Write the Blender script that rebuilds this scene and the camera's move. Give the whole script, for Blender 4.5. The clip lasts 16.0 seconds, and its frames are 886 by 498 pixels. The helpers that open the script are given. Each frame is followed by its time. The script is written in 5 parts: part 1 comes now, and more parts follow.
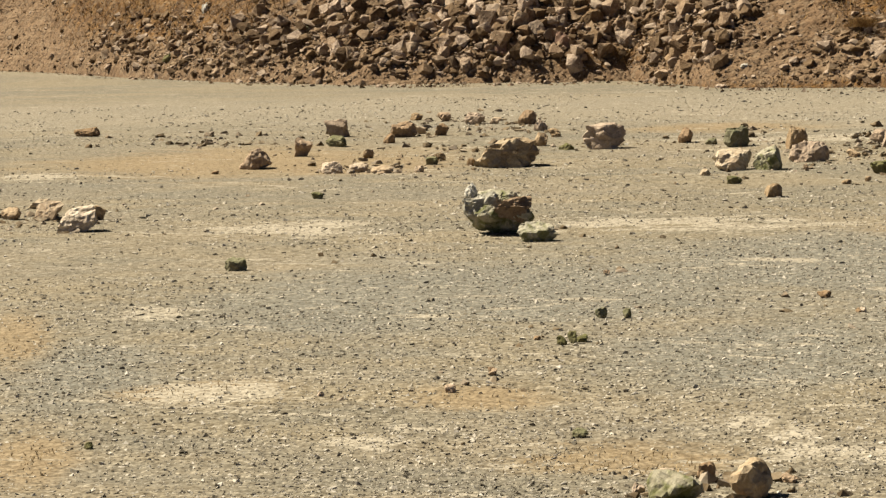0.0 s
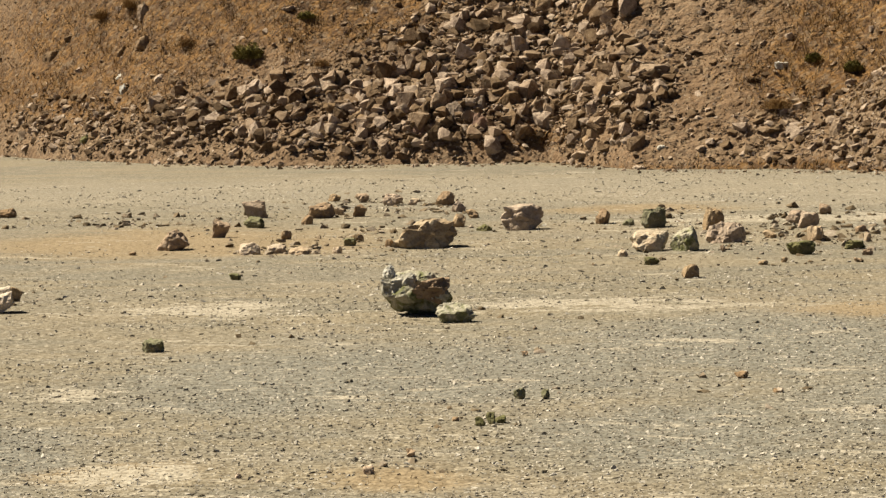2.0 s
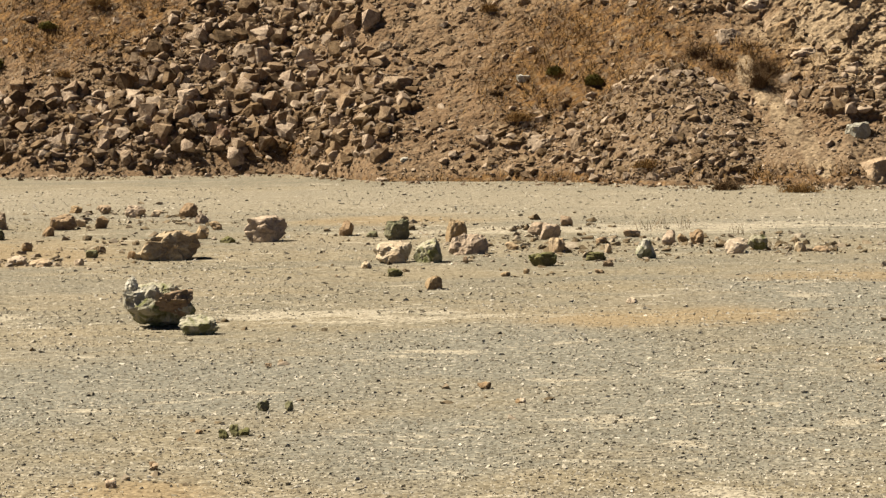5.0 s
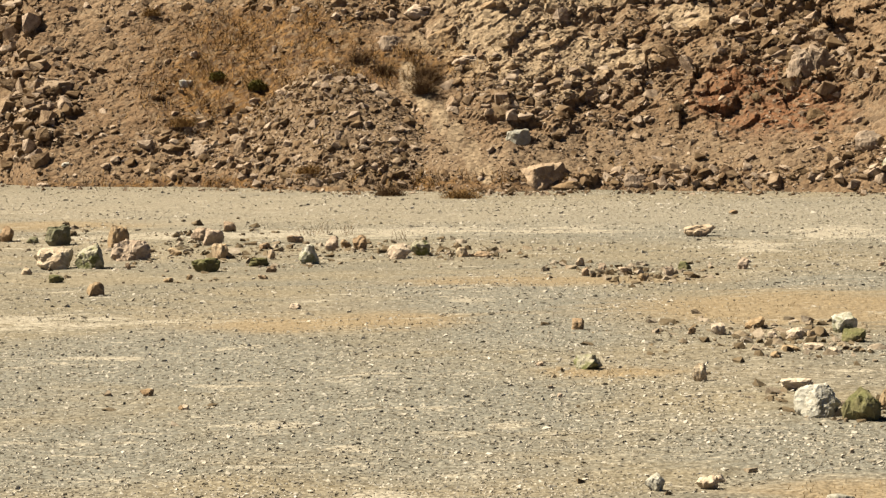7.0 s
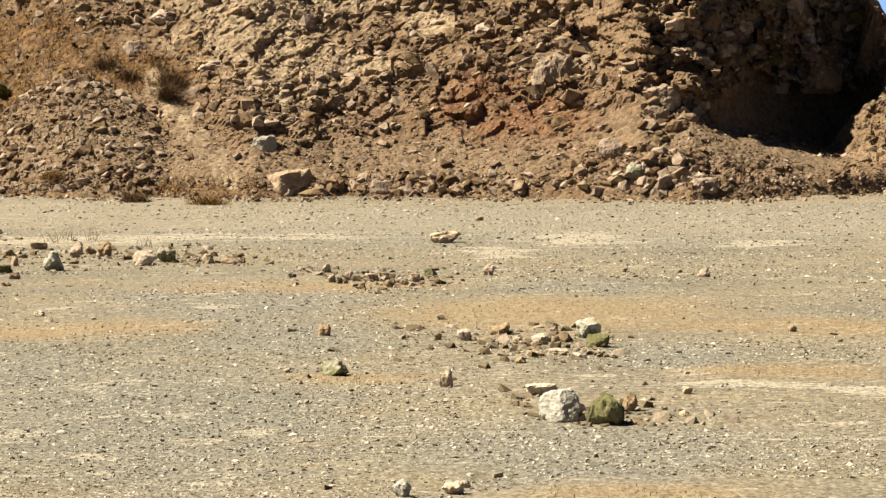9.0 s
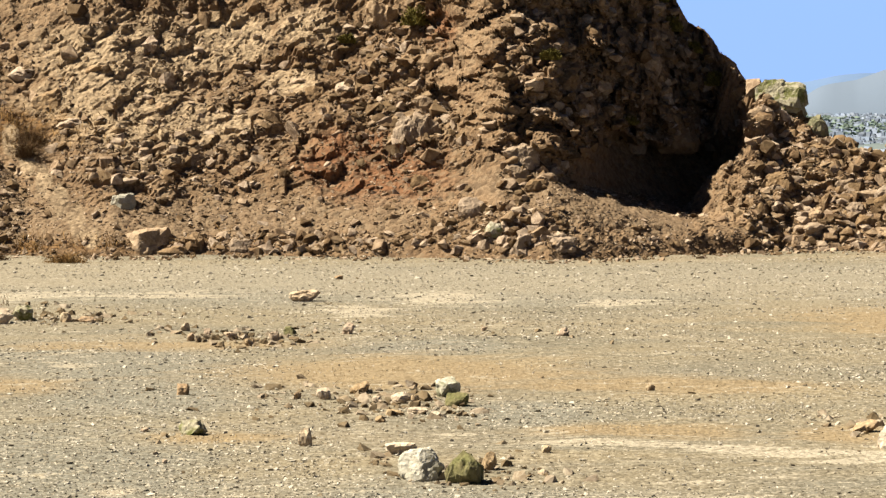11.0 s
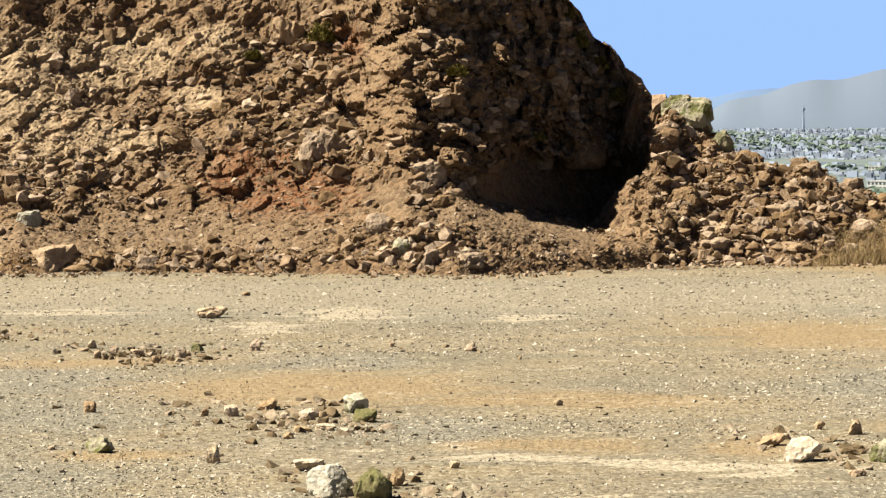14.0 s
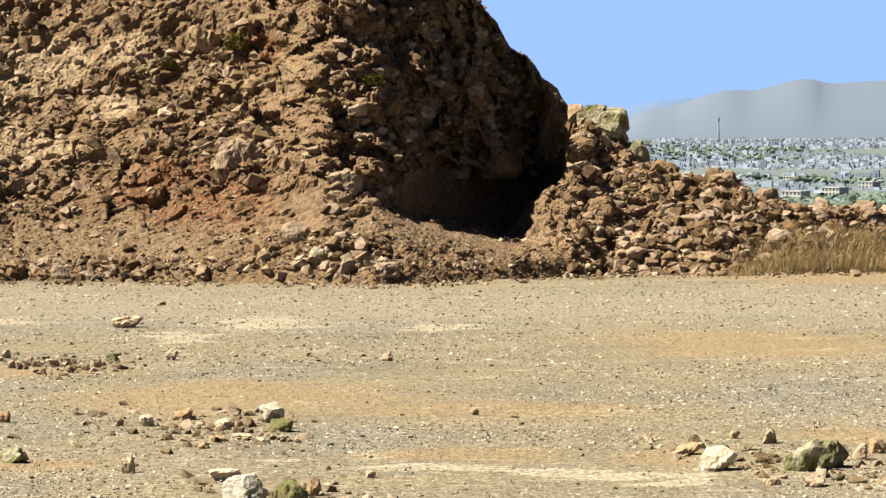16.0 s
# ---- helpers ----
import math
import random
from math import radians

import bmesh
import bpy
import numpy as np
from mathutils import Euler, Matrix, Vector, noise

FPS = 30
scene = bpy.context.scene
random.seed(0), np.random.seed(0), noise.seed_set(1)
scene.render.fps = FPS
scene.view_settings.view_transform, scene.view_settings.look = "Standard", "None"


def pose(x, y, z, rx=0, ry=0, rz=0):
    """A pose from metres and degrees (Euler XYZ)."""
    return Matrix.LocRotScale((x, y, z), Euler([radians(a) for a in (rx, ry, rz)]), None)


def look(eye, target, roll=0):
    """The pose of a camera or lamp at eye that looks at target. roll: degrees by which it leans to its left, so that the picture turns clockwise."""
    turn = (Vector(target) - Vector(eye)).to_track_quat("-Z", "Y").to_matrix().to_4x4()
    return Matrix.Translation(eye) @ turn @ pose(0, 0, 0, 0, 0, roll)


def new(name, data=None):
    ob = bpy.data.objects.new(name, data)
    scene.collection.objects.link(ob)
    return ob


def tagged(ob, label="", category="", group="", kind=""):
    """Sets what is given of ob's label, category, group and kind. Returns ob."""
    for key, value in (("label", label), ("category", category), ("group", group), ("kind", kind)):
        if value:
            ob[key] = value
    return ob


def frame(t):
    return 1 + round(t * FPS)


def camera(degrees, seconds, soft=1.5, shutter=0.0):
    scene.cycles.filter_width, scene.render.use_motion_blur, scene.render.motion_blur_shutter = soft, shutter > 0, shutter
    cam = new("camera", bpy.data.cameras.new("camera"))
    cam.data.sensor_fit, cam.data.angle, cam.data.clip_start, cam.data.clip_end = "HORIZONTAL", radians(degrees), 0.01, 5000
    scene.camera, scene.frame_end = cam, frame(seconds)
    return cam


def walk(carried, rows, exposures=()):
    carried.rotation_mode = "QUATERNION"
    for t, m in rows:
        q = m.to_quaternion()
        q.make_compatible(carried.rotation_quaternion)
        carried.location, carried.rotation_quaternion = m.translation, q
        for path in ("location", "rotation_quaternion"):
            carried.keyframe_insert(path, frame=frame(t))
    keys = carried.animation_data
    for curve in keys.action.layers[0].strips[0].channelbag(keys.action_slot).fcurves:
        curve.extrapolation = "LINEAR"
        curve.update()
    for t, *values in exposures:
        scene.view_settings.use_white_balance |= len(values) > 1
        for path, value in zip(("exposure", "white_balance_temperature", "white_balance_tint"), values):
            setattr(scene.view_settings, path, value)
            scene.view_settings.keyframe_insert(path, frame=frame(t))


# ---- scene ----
cam = camera(18.94, 16.0, soft=1.42)
EYE = 4.5
# seconds, bearing to the right of +y, pitch, roll
ROWS = [
    (0.0, -13.483, -6.179, -1.637),
    (0.5, -12.971, -5.860, -1.632),
    (1.0, -12.542, -5.328, -1.556),
    (1.5, -12.120, -4.893, -1.538),
    (2.0, -11.662, -4.479, -1.527),
    (2.5, -11.254, -4.174, -1.493),
    (3.0, -10.772, -3.962, -1.419),
    (3.2, -10.504, -4.126, -1.388),
    (5.3, -5.268, -4.361, -1.078),
    (5.5, -4.676, -4.375, -1.018),
    (6.0, -2.581, -4.435, -0.922),
    (6.5, -0.637, -4.426, -0.780),
    (7.0, 1.160, -4.344, -0.675),
    (7.5, 3.060, -4.326, -0.560),
    (8.0, 4.409, -4.462, -0.518),
    (8.5, 5.688, -4.538, -0.396),
    (9.0, 6.641, -4.252, -0.305),
    (9.5, 7.303, -3.499, -0.310),
    (9.7, 7.676, -3.287, -0.247),
    (11.8, 10.290, -2.967, -0.102),
    (12.0, 10.365, -2.961, -0.147),
    (12.5, 10.573, -2.925, -0.157),
    (13.0, 10.917, -2.835, -0.156),
    (13.5, 11.352, -2.799, -0.119),
    (14.0, 11.673, -2.651, -0.119),
    (14.5, 11.988, -2.573, -0.055),
    (15.0, 12.445, -2.487, -0.080),
    (15.5, 13.015, -2.438, -0.067),
    (16.0, 13.483, -2.449, -0.000),
]


def head(bearing, pitch, lean):
    return pose(0, 0, EYE, 0, 0, -bearing) @ pose(0, 0, 0, 90 + pitch, 0, 0) @ pose(0, 0, 0, 0, 0, lean)


LIGHTNESS = [(0, 1.35), (3, 1.35), (5.5, 1.47), (8, 1.55), (10, 1.64), (16, 1.68)]
walk(cam, [(t, head(b, p, r)) for t, b, p, r in ROWS], LIGHTNESS)

# ---- light ----
SUN_TO = Vector((-0.61, 0.10, 0.78)).normalized()
world = bpy.data.worlds.new("sky")
scene.world = world
world.use_nodes = True
wn = world.node_tree.nodes
sky = wn.new("ShaderNodeTexSky")
sky.sky_type, sky.sun_disc = "NISHITA", False
sky.sun_elevation = math.asin(SUN_TO.z)
sky.sun_rotation = math.atan2(SUN_TO.x, SUN_TO.y)
sky.altitude, sky.air_density, sky.dust_density, sky.ozone_density = 2500, 1.0, 0.0, 2.0
wn["Background"].inputs["Strength"].default_value = 0.0745
tint = wn.new("ShaderNodeMix")
tint.data_type, tint.blend_type = "RGBA", "MULTIPLY"
tint.inputs[0].default_value = 1.0
tint.inputs[7].default_value = (0.058, 0.068, 0.087, 1)
world.node_tree.links.new(sky.outputs[0], tint.inputs[6])
# the hazy, paler band of air above the horizon
way = wn.new("ShaderNodeTexCoord")
parts = wn.new("ShaderNodeSeparateXYZ")
fade = wn.new("ShaderNodeMapRange")
fade.interpolation_type = "SMOOTHERSTEP"
for k, v in enumerate((0.05, 0.13, 0.95, 0.0)):
    fade.inputs[k + 1].default_value = v
haze = wn.new("ShaderNodeMix")
haze.data_type = "RGBA"
haze.inputs[7].default_value = (1.6, 2.6, 5.3, 1)
world.node_tree.links.new(way.outputs["Generated"], parts.inputs[0])
world.node_tree.links.new(parts.outputs["Z"], fade.inputs[0])
world.node_tree.links.new(fade.outputs[0], haze.inputs[0])
world.node_tree.links.new(tint.outputs[2], haze.inputs[6])
world.node_tree.links.new(haze.outputs[2], wn["Background"].inputs["Color"])
sun = new("sun", bpy.data.lights.new("sun", "SUN"))
sun.data.energy, sun.data.angle, sun.data.color = 5.0, radians(0.53), (1.0, 0.895, 0.715)
sun.matrix_world = look(SUN_TO * 200, (0, 0, 0))


# ---- noise and mesh helpers ----
def lattice(ix, iy, seed):
    n = (ix * 374761393 + iy * 668265263 + seed * 974634777) & 0xFFFFFFFF
    n = ((n ^ (n >> 13)) * 1274126177) & 0xFFFFFFFF
    return ((n ^ (n >> 16)) & 0xFFFFFF) / float(0xFFFFFF)


def vnoise(x, y, seed=0):
    """Smooth noise from 0 to 1 over arrays of places."""
    x, y = np.asarray(x, float), np.asarray(y, float)
    ix, iy = np.floor(x).astype(np.int64), np.floor(y).astype(np.int64)
    u, v = x - ix, y - iy
    u, v = u * u * (3 - 2 * u), v * v * (3 - 2 * v)
    a, b = lattice(ix, iy, seed), lattice(ix + 1, iy, seed)
    c, d = lattice(ix, iy + 1, seed), lattice(ix + 1, iy + 1, seed)
    return (a * (1 - u) + b * u) * (1 - v) + (c * (1 - u) + d * u) * v


def fbm(x, y, octaves=4, seed=0):
    total, size, part_ = 0.0, 1.0, 0.5
    for k in range(octaves):
        total = total + part_ * vnoise(x * size, y * size, seed + 17 * k)
        size, part_ = size * 2.07, part_ * 0.5
    return total / (1 - 0.5 ** octaves)


def fbm3(v, size, octaves, seed):
    """Noise over three axes, from three planes."""
    a, b, c = (v * size).T
    return (fbm(a + 0.37 * c, b - 0.21 * c, octaves, seed) + fbm(b + 5.1, c + 0.3 * a, octaves, seed + 3) + fbm(c - 2.7, a - 0.3 * b, octaves, seed + 5)) / 3 - 0.5


def hash3(c, seed):
    n = (c[..., 0] * 374761393 + c[..., 1] * 668265263 + c[..., 2] * 1440670441 + seed * 974634777) & 0xFFFFFFFF
    n = ((n ^ (n >> 13)) * 1274126177) & 0xFFFFFFFF
    n = ((n ^ (n >> 15)) * 2246822519) & 0xFFFFFFFF
    return ((n ^ (n >> 16)) & 0xFFFFFF) / float(0xFFFFFF)


def broken(p, seed, tilt=0.5):
    """Blocky relief: each cell of space has a level and a tilt of its own, about -0.5 to 0.5."""
    base = np.floor(p).astype(np.int64)
    best = np.full(p.shape[:-1], 9.0)
    out = np.zeros(p.shape[:-1])
    for o in np.ndindex(3, 3, 3):
        c = base + (np.array(o) - 1)
        a, b, e = hash3(c, seed), hash3(c, seed + 1), hash3(c, seed + 2)
        d = p - c - 0.5 - 0.8 * (np.stack([a, b, e], -1) - 0.5)
        far = (d * d).sum(-1)
        level = (a * 7.3 + b * 3.1 + e * 5.7) % 1.0 - 0.5
        slant = d[..., 0] * (b - 0.5) + d[..., 1] * (e - 0.5) + d[..., 2] * (a - 0.5)
        near = far < best
        best = np.where(near, far, best)
        out = np.where(near, level + 2 * tilt * slant, out)
    return out


def step(a, b, x):
    t = np.clip((x - a) / (b - a), 0, 1)
    return t * t * (3 - 2 * t)


def mesh_from(name, verts, faces, smooth=False):
    """A mesh from arrays of places and of triangles or quads."""
    me = bpy.data.meshes.new(name)
    verts, faces = np.asarray(verts, np.float32), np.asarray(faces, np.int32)
    n = faces.shape[1]
    me.vertices.add(len(verts))
    me.vertices.foreach_set("co", verts.ravel())
    me.loops.add(faces.size)
    me.loops.foreach_set("vertex_index", faces.ravel())
    me.polygons.add(len(faces))
    me.polygons.foreach_set("loop_start", np.arange(0, faces.size, n, dtype=np.int32))
    me.polygons.foreach_set("loop_total", np.full(len(faces), n, np.int32))
    me.polygons.foreach_set("use_smooth", np.full(len(faces), smooth, bool))
    me.update()
    me.validate()
    return me


def grid_faces(rows, cols):
    i = np.arange(rows - 1)[:, None] * cols + np.arange(cols - 1)[None, :]
    return np.stack([i, i + 1, i + cols + 1, i + cols], -1).reshape(-1, 4)


def attribute(me, name, values):
    me.attributes.new(name, "FLOAT", "POINT").data.foreach_set("value", np.asarray(values, np.float32).ravel())


def part(name, bm, material, parent, label=""):
    me = bpy.data.meshes.new(name)
    bm.to_mesh(me)
    bm.free()
    me.materials.append(material)
    ob = new(name, me)
    ob.parent = parent
    return tagged(ob, label)


# ---- materials ----
TONE = 0.38  # how dark the dry dusty surfaces are beside clean stone


def nodes_of(name):
    m = bpy.data.materials.new(name)
    m.use_nodes = True
    nt = m.node_tree
    return m, nt, nt.nodes["Principled BSDF"]


def put(nt, kind, **values):
    n = nt.nodes.new(kind)
    for key, v in values.items():
        n.inputs[key.replace("_", " ")].default_value = v
    return n


def mixed(nt, fac, a, b, blend="MIX"):
    """A colour mix; each input is a socket or a value."""
    n = nt.nodes.new("ShaderNodeMix")
    n.data_type, n.blend_type = "RGBA", blend
    for socket, v in ((n.inputs[0], fac), (n.inputs[6], a), (n.inputs[7], b)):
        if isinstance(v, bpy.types.NodeSocket):
            nt.links.new(v, socket)
        else:
            socket.default_value = (*v, 1) if isinstance(v, tuple) else v
    return n.outputs[2]


def ramp(nt, value, low, high, a=0.0, b=1.0):
    n = nt.nodes.new("ShaderNodeMapRange")
    n.interpolation_type = "SMOOTHSTEP"
    nt.links.new(value, n.inputs[0])
    for k, v in enumerate((low, high, a, b)):
        n.inputs[k + 1].default_value = v
    return n.outputs[0]


def math_node(nt, op, a, b):
    n = nt.nodes.new("ShaderNodeMath")
    n.operation = op
    for socket, v in zip(n.inputs, (a, b)):
        if isinstance(v, bpy.types.NodeSocket):
            nt.links.new(v, socket)
        else:
            socket.default_value = v
    return n.outputs[0]


def noise_tex(nt, co, scale, detail=5.0, rough=0.6, distortion=0.0):
    n = put(nt, "ShaderNodeTexNoise", Scale=scale, Detail=detail, Roughness=rough, Distortion=distortion)
    nt.links.new(co, n.inputs["Vector"])
    return n.outputs[0]


def bumped(nt, bsdf, height, strength, distance):
    b = put(nt, "ShaderNodeBump", Strength=strength, Distance=distance)
    nt.links.new(height, b.inputs["Height"])
    nt.links.new(b.outputs[0], bsdf.inputs["Normal"])


def matte(bsdf, rough=0.95, spec=0.15):
    bsdf.inputs["Roughness"].default_value = rough
    bsdf.inputs["Specular IOR Level"].default_value = spec


def rock_material(name, base, other, streak, streak_amount=0.5, island=False, darkest=0.80, grain=0.45, share=(0.38, 0.62), brightest=1.28):
    """Weathered stone: two base colours, pale or dark veins, and grain."""
    m, nt, bsdf = nodes_of(name)
    co = nt.nodes.new("ShaderNodeTexCoord").outputs["Object"]
    big = noise_tex(nt, co, 2.3, 4, 0.6, 0.6)
    fine = noise_tex(nt, co, 21, 6, 0.7)
    vein = noise_tex(nt, co, 5.5, 6, 0.65, 1.5)
    col = mixed(nt, ramp(nt, big, *share), base, other)
    col = mixed(nt, ramp(nt, vein, 0.55, 0.66, 0, streak_amount), col, streak)
    rnd = nt.nodes.new("ShaderNodeNewGeometry").outputs["Random Per Island"] if island else nt.nodes.new("ShaderNodeObjectInfo").outputs["Random"]
    hue = put(nt, "ShaderNodeHueSaturation")
    nt.links.new(col, hue.inputs["Color"])
    nt.links.new(ramp(nt, rnd, 0, 1, darkest, brightest), hue.inputs["Value"])
    nt.links.new(ramp(nt, rnd, 0.2, 0.9, 1.15, 0.75), hue.inputs["Saturation"])
    col = mixed(nt, ramp(nt, fine, 0.32, 0.60, grain, 0.0), hue.outputs[0], (0.45, 0.40, 0.34), "MULTIPLY")
    tone = TONE if island else TONE * 1.22
    nt.links.new(mixed(nt, 1.0, col, (tone, tone, tone), "MULTIPLY"), bsdf.inputs["Base Color"])
    matte(bsdf)
    relief = math_node(nt, "ADD", noise_tex(nt, co, 6.0, 2, 0.5, 1.0), math_node(nt, "MULTIPLY", noise_tex(nt, co, 17.0, 2, 0.5), 0.35))
    bumped(nt, bsdf, relief, 0.4 if island else 1.0, 0.045)
    return m


ROCK = {
    "pale": rock_material("pale_stone", (0.88, 0.74, 0.54), (0.72, 0.56, 0.38), (0.98, 0.90, 0.73)),
    "white": rock_material("white_stone", (0.78, 0.75, 0.65), (0.62, 0.59, 0.48), (0.92, 0.89, 0.80)),
    "tan": rock_material("tan_stone", (0.76, 0.60, 0.41), (0.60, 0.44, 0.28), (0.90, 0.78, 0.58)),
    "brown": rock_material("brown_stone", (0.64, 0.475, 0.315), (0.48, 0.34, 0.215), (0.74, 0.60, 0.42)),
    "dark": rock_material("dark_brown_stone", (0.45, 0.32, 0.20), (0.32, 0.22, 0.135), (0.62, 0.48, 0.33)),
    "green": rock_material("green_stone", (0.24, 0.24, 0.11), (0.32, 0.29, 0.16), (0.55, 0.52, 0.36), 0.5),
    "lichen": rock_material("lichened_stone", (0.66, 0.62, 0.48), (0.26, 0.27, 0.12), (0.84, 0.80, 0.66), share=(0.44, 0.60)),
    "red": rock_material("rusty_stone", (0.38, 0.20, 0.11), (0.29, 0.15, 0.08), (0.50, 0.34, 0.20)),
}
RUBBLE = rock_material("rubble_stone", (0.66, 0.475, 0.30), (0.38, 0.25, 0.15), (0.92, 0.74, 0.52), 0.6, island=True, darkest=0.42)
PEBBLE = rock_material("pebble_stone", (0.82, 0.735, 0.58), (0.60, 0.54, 0.43), (0.98, 0.92, 0.79), 0.7, island=True, darkest=0.55, grain=0.15, brightest=1.36)
LOOSE = rock_material("loose_stone", (0.58, 0.46, 0.31), (0.44, 0.33, 0.21), (0.80, 0.70, 0.53), 0.6, island=True, darkest=0.5)
BLOCK = rock_material("block_stone", (0.62, 0.445, 0.285), (0.34, 0.225, 0.138), (0.92, 0.74, 0.52), 0.6, darkest=0.42)


def ground_material():
    m, nt, bsdf = nodes_of("gravel_ground")
    co = nt.nodes.new("ShaderNodeTexCoord").outputs["Object"]

    def mask(name):
        a = nt.nodes.new("ShaderNodeAttribute")
        a.attribute_name = name
        return a.outputs["Fac"]

    wide = noise_tex(nt, co, 0.16, 5, 0.6, 0.4)
    mid = noise_tex(nt, co, 1.1, 6, 0.65, 0.3)
    fine = noise_tex(nt, co, 9.0, 6, 0.75)
    stones = put(nt, "ShaderNodeTexVoronoi", Scale=17.0, Randomness=1.0)
    nt.links.new(co, stones.inputs["Vector"])
    chips = put(nt, "ShaderNodeTexVoronoi", Scale=7.0, Randomness=1.0)
    nt.links.new(co, chips.inputs["Vector"])
    flow = put(nt, "ShaderNodeMapping", Scale=(0.4, 1.1, 1.0))
    nt.links.new(co, flow.inputs["Vector"])
    streak = noise_tex(nt, flow.outputs[0], 0.8, 8, 0.72, 0.8)
    drift = noise_tex(nt, flow.outputs[0], 0.32, 6, 0.65, 1.0)
    col = mixed(nt, ramp(nt, drift, 0.38, 0.60), (0.43, 0.40, 0.315), (0.55, 0.475, 0.335))
    col = mixed(nt, ramp(nt, wide, 0.45, 0.70, 0, 0.6), col, (0.62, 0.535, 0.40))
    col = mixed(nt, ramp(nt, mid, 0.45, 0.70, 0, 0.5), col, (0.60, 0.52, 0.375))
    ash = noise_tex(nt, flow.outputs[0], 0.17, 7, 0.7, 0.8)
    col = mixed(nt, ramp(nt, ash, 0.48, 0.66, 0, 0.6), col, (0.42, 0.405, 0.345))
    edge = math_node(nt, "ADD", math_node(nt, "MULTIPLY", streak, 1.9), -0.95)
    grey = ramp(nt, math_node(nt, "ADD", mask("grey"), edge), 0.15, 0.80, 0, 0.9)
    col = mixed(nt, grey, col, (0.445, 0.438, 0.38))
    col = mixed(nt, ramp(nt, math_node(nt, "ADD", mask("dust"), math_node(nt, "MULTIPLY", edge, 0.6)), 0.15, 0.9, 0, 0.75), col, (0.64, 0.58, 0.46))
    ochre = ramp(nt, math_node(nt, "ADD", mask("ochre"), edge), 0.10, 0.75, 0, 0.78)
    col = mixed(nt, ochre, col, (0.66, 0.505, 0.305))
    chalk = noise_tex(nt, flow.outputs[0], 2.7, 8, 0.72, 0.6)
    torn = math_node(nt, "ADD", math_node(nt, "MULTIPLY", math_node(nt, "ADD", chalk, streak), 5.0), -5.1)
    pale = ramp(nt, math_node(nt, "ADD", math_node(nt, "MULTIPLY", mask("pale"), 1.5), torn), 0.50, 0.85, 0, 0.9)
    col = mixed(nt, pale, col, (0.92, 0.84, 0.68))
    col = mixed(nt, ramp(nt, chalk, 0.60, 0.70, 0, 0.5), col, (0.78, 0.70, 0.54))
    col = mixed(nt, ramp(nt, fine, 0.30, 0.60, 1.0, 0.0), col, (0.40, 0.36, 0.30), "MULTIPLY")
    cell = nt.nodes.new("ShaderNodeSeparateColor")
    nt.links.new(stones.outputs["Color"], cell.inputs[0])
    some = ramp(nt, fine, 0.48, 0.60)
    pick = math_node(nt, "MULTIPLY", ramp(nt, cell.outputs[0], 0.6, 0.92, 0, 0.75), math_node(nt, "MULTIPLY", some, math_node(nt, "SUBTRACT", 1.0, ochre)))
    col = mixed(nt, pick, col, (0.90, 0.80, 0.62))
    dark = math_node(nt, "MULTIPLY", ramp(nt, cell.outputs[1], 0.74, 0.96, 0, 0.6), ramp(nt, mid, 0.40, 0.62, 1, 0.2))
    col = mixed(nt, dark, col, (0.21, 0.175, 0.12))
    nt.links.new(mixed(nt, 1.0, col, (TONE * 0.91, TONE * 0.905, TONE * 0.89), "MULTIPLY"), bsdf.inputs["Base Color"])
    matte(bsdf)
    h = math_node(nt, "ADD", math_node(nt, "MULTIPLY", stones.outputs["Distance"], -0.6), math_node(nt, "MULTIPLY", noise_tex(nt, co, 8.0, 2, 0.5), 1.2))
    bumped(nt, bsdf, h, 1.0, 0.028)
    return m


